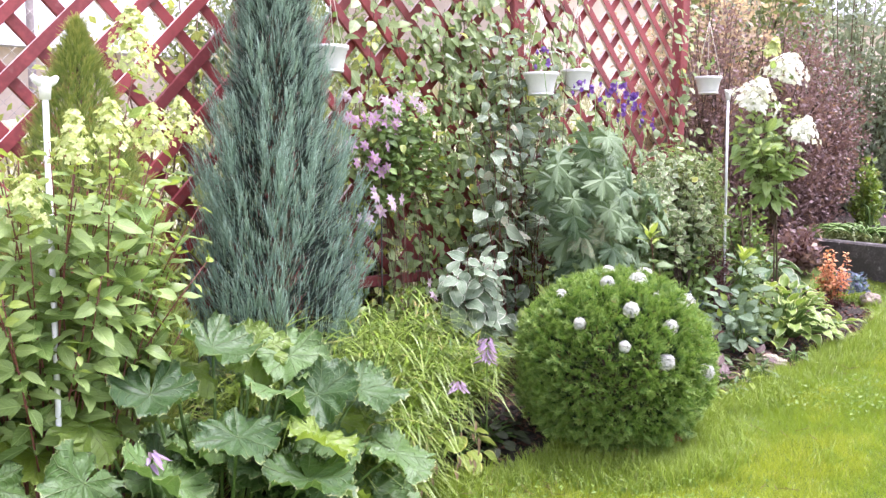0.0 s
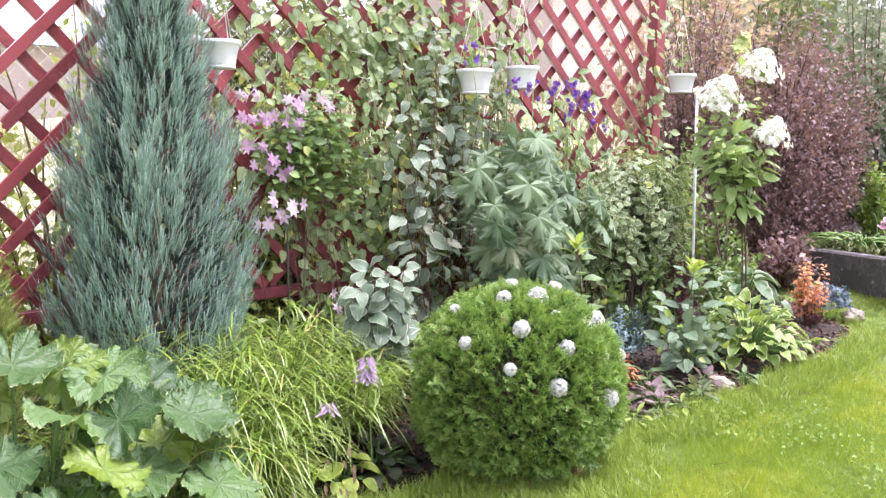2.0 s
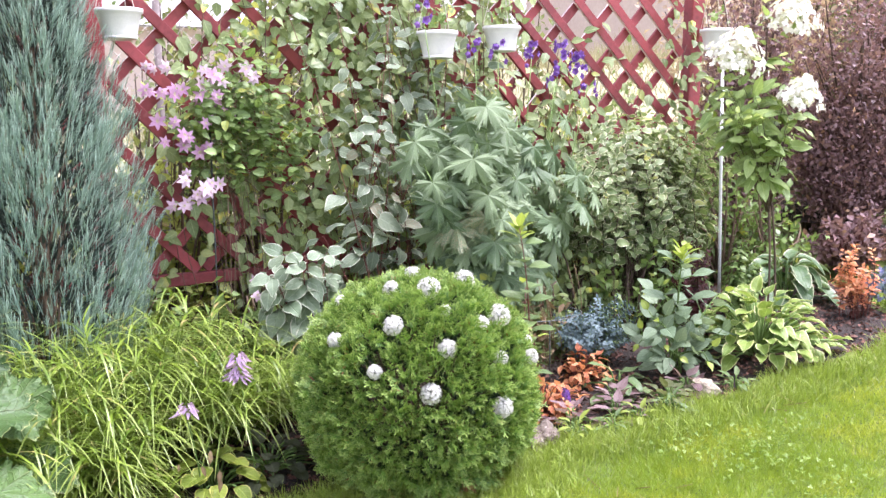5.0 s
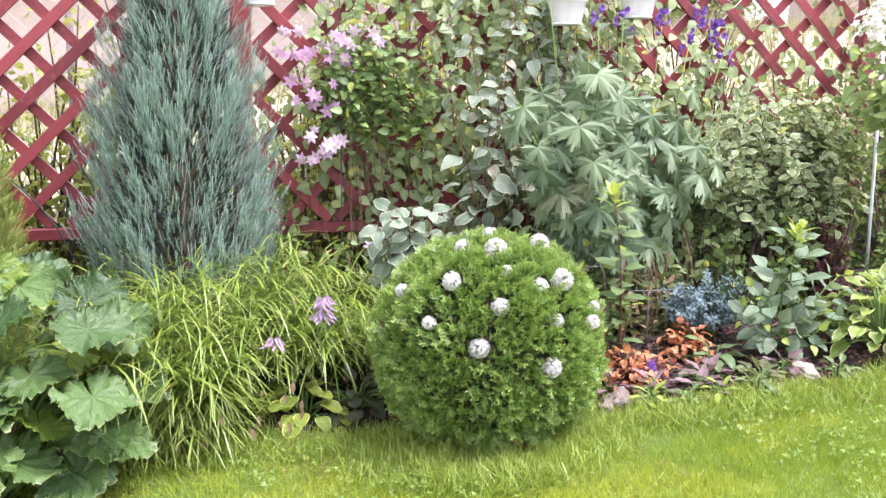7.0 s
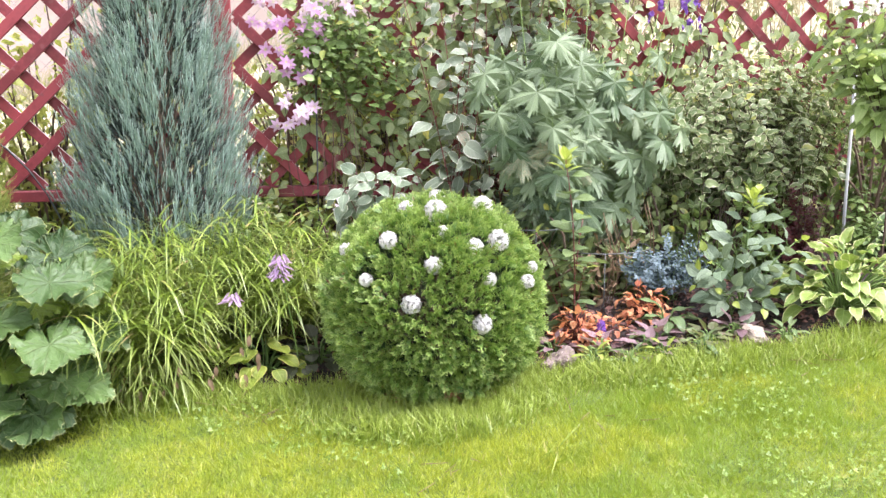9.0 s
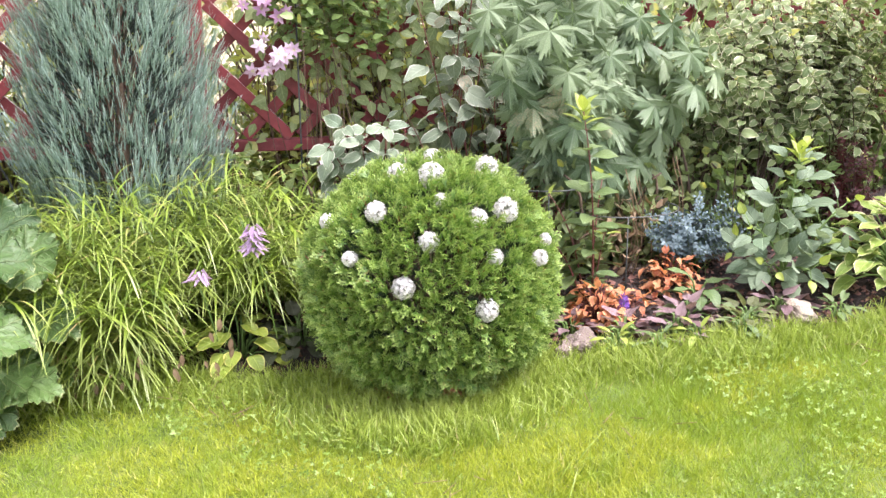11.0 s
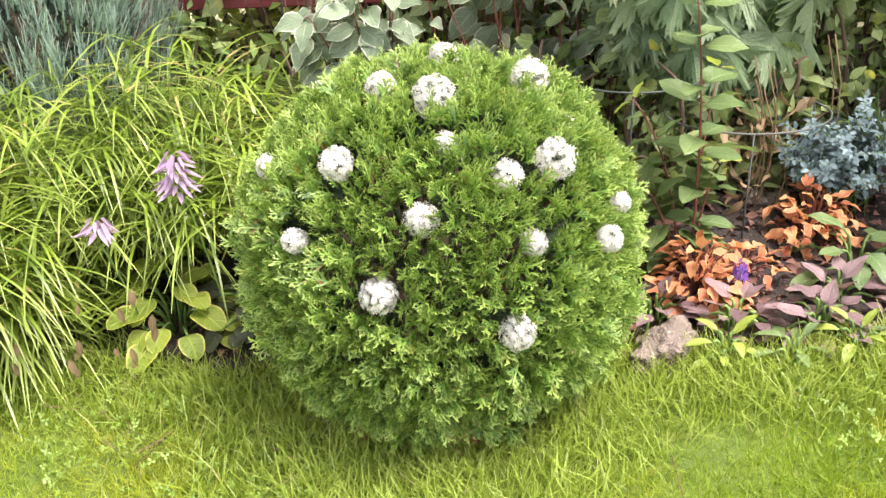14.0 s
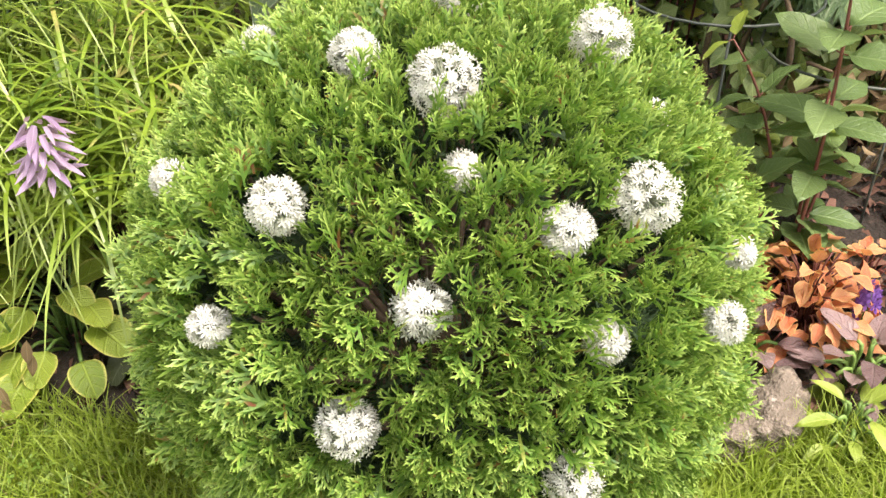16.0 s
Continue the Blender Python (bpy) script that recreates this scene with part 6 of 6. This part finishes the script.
leaf_cloud("meadow_shrub", "dry olive shrub in the meadow behind the trellis", foot(3.4, 4.6), (3.4, 4.6, 1.3), (0.8, 0.4, 0.8), 40, 2600, M["far_leaf"], 0.06, 91)
leaf_cloud("meadow_shrub", "dry olive shrub in the meadow behind the trellis", foot(4.6, 5.4), (4.6, 5.4, 1.2), (0.9, 0.5, 0.7), 30, 2200, M["far_leaf"], 0.06, 92)


def bank_z(x, y):
    """The meadow rises behind the trellis, more so to the right."""
    t = np.clip((y - 4.3) / 2.6, 0, 1)
    top = np.interp(x, (-3, 0.5, 2.5, 4.5, 6.5, 9.5, 12), (0.3, 0.85, 0.95, 0.95, 1.15, 1.0, 0.6))
    return ground_z(x, y) - 0.02 + top * t * t * (3 - 2 * t)


tagged(sheet("meadow_bank", np.linspace(-4, 13, 60), np.linspace(3.72, 16, 40), bank_z, M["field"]), "rough straw-coloured meadow bank behind the trellis", "meadow", "", "structure")
h = Heap()
k = 34000
x, y = rng.uniform(-2.5, 11, k), 3.75 + 5 * rng.uniform(0, 1, k) ** 1.3
clump = np.array([noise.noise((a * 1.3, b * 1.3, 0)) for a, b in zip(x, y)])
h.add(thin_blade(0.04, 1, 0.3), turns(np.stack([rng.normal(0, .4, k), rng.normal(0, .4, k), np.ones(k)], 1), dirs(k)), np.stack([x, y, bank_z(x, y) - 0.01], 1), rng.uniform(0.10, 0.30, k) * (1 + 0.7 * clump))
me = h.mesh("meadow_grass", M["meadow"])
tagged(new("meadow_grass", me), "tall straw-coloured meadow grass behind the trellis", "grass", "", "stuff")

for i, (x, y, z, w, tall) in enumerate(((5.7, 8.4, 2.2, 1.0, 1.0), (7.1, 8.9, 2.3, 1.1, 1.1))):
    tagged(leaf_cloud("meadow_tree", "shady olive-green bush on the meadow bank", Vector((x, y, float(bank_z(x, y)))), (x, y, z), (w, 0.6, tall), 60, 9000, M["far_leaf"], 0.085, 240 + i), "", "", "bushes on the bank")

# chain-link fence behind the trellis


def chain_link(x0, x1, y, z0, z1, step):
    ob = thing("chain_link_fence", (x0, y, float(ground_z(x0, y))), "thin grey chain-link fence on slim dark posts behind the trellis", "wire fence")
    for x in np.arange(x0 + 0.3, x1, 1.2):
        h = Heap()
        h.tube([(x, y + 0.02, float(ground_z(x, y)) - 0.1), (x, y + 0.02, z1 + 0.05)], 0.018, 8)
        heap_part("post", h, M["dark_wood"], ob)
    h, tall = Heap(), z1 - z0
    for c in np.arange(x0 - tall, x1, step):
        for way in (1, -1):
            # each wire runs up at 45 degrees and is cut at the fence's ends
            a, b = max(0.0, x0 - c), min(tall, x1 - c)
            if b - a < 0.05:
                continue
            pa, pb = (c + a, c + b)
            za, zb = (z0 + a, z0 + b) if way == 1 else (z1 - a, z1 - b)
            h.tube([(pa, y + 0.002 * way, za), (pb, y + 0.002 * way, zb)], 0.0013, 3)
    heap_part("wire_mesh", h, M["galvanised"], ob, "", "stuff")
    return ob


chain_link(0.2, 3.6, 4.22, 0.9, 2.25, 0.085)

# pale farmhouse behind the meadow
def house(x, y, w, d, height, roof_h, label):
    z = float(ground_z(x, y)) - 0.05
    ob = thing("house", (x, y, z), label, "house")
    part("wall", box_mesh("wall", (w, d, height), M["house_wall"], 0.01), ob, "", pose(0, 0, height / 2))
    bm = bmesh.new()
    e = 0.35
    a = [bm.verts.new(p) for p in ((-w / 2 - e, -d / 2 - e, height - 0.1), (w / 2 + e, -d / 2 - e, height - 0.1), (w / 2 + e, d / 2 + e, height - 0.1), (-w / 2 - e, d / 2 + e, height - 0.1), (-w / 2 - e, 0, height + roof_h), (w / 2 + e, 0, height + roof_h))]
    for q in ((0, 1, 5, 4), (2, 3, 4, 5), (0, 4, 3), (1, 2, 5), (3, 2, 1, 0)):
        bm.faces.new([a[i] for i in q])
    me = bpy.data.meshes.new("roof")
    bm.to_mesh(me)
    bm.free()
    me.materials.append(M["roof"])
    part("roof", me, ob)
    return ob


house(-3.0, 20.0, 30.0, 6.0, 3.4, 2.4, "pale plastered house with a grey roof beyond the meadow")

house(27.0, 17.0, 22.0, 6.0, 4.6, 2.6, "pale house with a grey roof far behind the garden")

# bark mulch on the soil
k = 11000
mx, my = rng.uniform(1.4, 5.9, k), rng.uniform(2.0, 3.3, k)
keep = my > bed_edge(mx) + 0.06
mx, my = mx[keep], my[keep]
w = (my - bed_edge(mx)) / (3.75 - bed_edge(mx))
mz = ground_z(mx, my) - 0.008 + 0.10 * np.minimum(1, w * 3.0) ** 0.7 * (0.5 + 0.5 * w)
h = Heap()
h.add(tiny_leaf(0.3, 0.5), turns(dirs(len(mx), -0.2, 0.3), dirs(len(mx)) + (0, 0, 1)), np.stack([mx, my, mz], 1), rng.uniform(0.012, 0.036, len(mx)))
tagged(new("bark_mulch", h.mesh("bark_mulch", M["mulch"])), "scattered reddish bark mulch on the soil", "mulch", "", "stuff")

# ---- lawn blades, last and many ----
k = 330000
lx, ly = rng.uniform(1.0, 6.9, k), 2.75 - 2.6 * rng.uniform(0, 1, k)
dense = 190000
lx[:dense], ly[:dense] = rng.normal(3.4, 0.95, dense), np.minimum(2.7, rng.normal(1.75, 0.65, dense))
lx[dense:dense + 40000], ly[dense:dense + 40000] = rng.normal(3.4, 2.6, 40000), np.minimum(2.7, rng.normal(0.8, 1.3, 40000))
lim = bed_edge(lx) + 0.05 + 0.03 * np.sin(lx * 11)
away = np.hypot(lx - GLOBE.x, ly - GLOBE.y)
keep = (ly < lim) & (away > 0.24)
lx, ly, away = lx[keep], ly[keep], away[keep]
k = len(lx)
near = np.clip(1 - (bed_edge(lx) - ly) / 0.26, 0, 1)
rim = np.clip(1 - (away - 0.32) / 0.28, 0, 1)
rough_patch = np.array([noise.noise((a * 2.2, b * 2.2, 5)) + 0.5 * noise.noise((a * 7, b * 7, 9)) for a, b in zip(lx, ly)])
uncut = np.maximum(near, rim) + 0.12 * rough_patch + rng.uniform(-0.42, 0.42, k) > 0.5
ground = np.stack([lx, ly, ground_z(lx, ly) - 0.006], 1)


def blades(name, which, low, high, tpls, material, label, spread):
    """The chosen blades as one sheet of grass; neighbours lean the same way."""
    p, h = ground[which], Heap()
    n = len(p)
    comb = np.array([(noise.noise((a * 5, b * 5, 1)), noise.noise((a * 5, b * 5, 8))) for a, b in p[:, :2]])
    lean = np.column_stack([comb * 0.5 + rng.normal(0, spread, (n, 2)), np.ones(n)])
    size = rng.uniform(low, high, n) * np.clip(1 + 0.35 * rough_patch[which], 0.8, 1.5)
    m = len(tpls)
    for j, t in enumerate(tpls):
        h.add(t, turns(lean[j::m], dirs(len(p[j::m]))), p[j::m], size[j::m])
    tagged(new(name, h.mesh(name, material)), label, "grass", "", "stuff")


blades("grass_blades", ~uncut, 0.016, 0.038, (thin_blade(0.085, 1, 0.4), thin_blade(0.07, 1, 0.8), thin_blade(0.095, 1, 0.2)), M["grass"], "fine mown bright green grass blades", 0.55)
blades("uncut_grass", uncut, 0.040, 0.095, (thin_blade(0.040, 2, 0.5), thin_blade(0.036, 2, 0.9), thin_blade(0.045, 2, 0.3)), M["long_grass"], "longer uncut grass along the bed and round the thuja", 0.38)
k = 26000
cx, cy = rng.uniform(1.2, 6.5, k), rng.uniform(0.2, 2.4, k)
patch = np.array([noise.noise((a * 1.6 + 3, b * 1.6, 2)) + 0.5 * noise.noise((a * 6, b * 6, 4)) for a, b in zip(cx, cy)])
patch += 0.40 * np.exp(-((cx - 4.05) ** 2 + (cy - 1.98) ** 2) / 0.05) + 0.05 * (cx > 3.6)
keep = (patch > 0.22) & (cy < bed_edge(cx) - 0.03)
cx, cy = cx[keep], cy[keep]
k = len(cx)
h = Heap()
h.add(tri_petals(3, 0.12, 0.62), turns(dirs(k), dirs(k) * 0.45 + (0, 0, 1)), np.stack([cx, cy, ground_z(cx, cy) + rng.uniform(0.015, 0.036, k)], 1), rng.uniform(0.006, 0.0105, k))
tagged(new("clover", h.mesh("clover", M["clover"])), "patches of pale green clover leaves in the lawn", "clover", "", "stuff")
h, r0 = Heap(), np.random.default_rng(31)
for x, y, n in ((2.62, 2.16, 10), (2.90, 2.05, 6), (2.45, 2.35, 9), (3.6, 1.7, 5), (3.1, 1.5, 6), (4.4, 1.9, 5)):
    for i in range(n):
        p = np.array((x + r0.normal(0, 0.05), y + r0.normal(0, 0.05), 0.0))
        p[2] = float(ground_z(p[0], p[1])) + 0.02
        a, reach = r0.uniform(0, 6.28), r0.uniform(0.03, 0.09)
        h.tube([p, p + (reach * math.cos(a), reach * math.sin(a), r0.uniform(-0.005, 0.02))], 0.0012, 3)
tagged(new("dry_clippings", h.mesh("dry_clippings", M["straw"])), "scattered dry straw-coloured clippings on the lawn", "dry grass", "", "stuff")
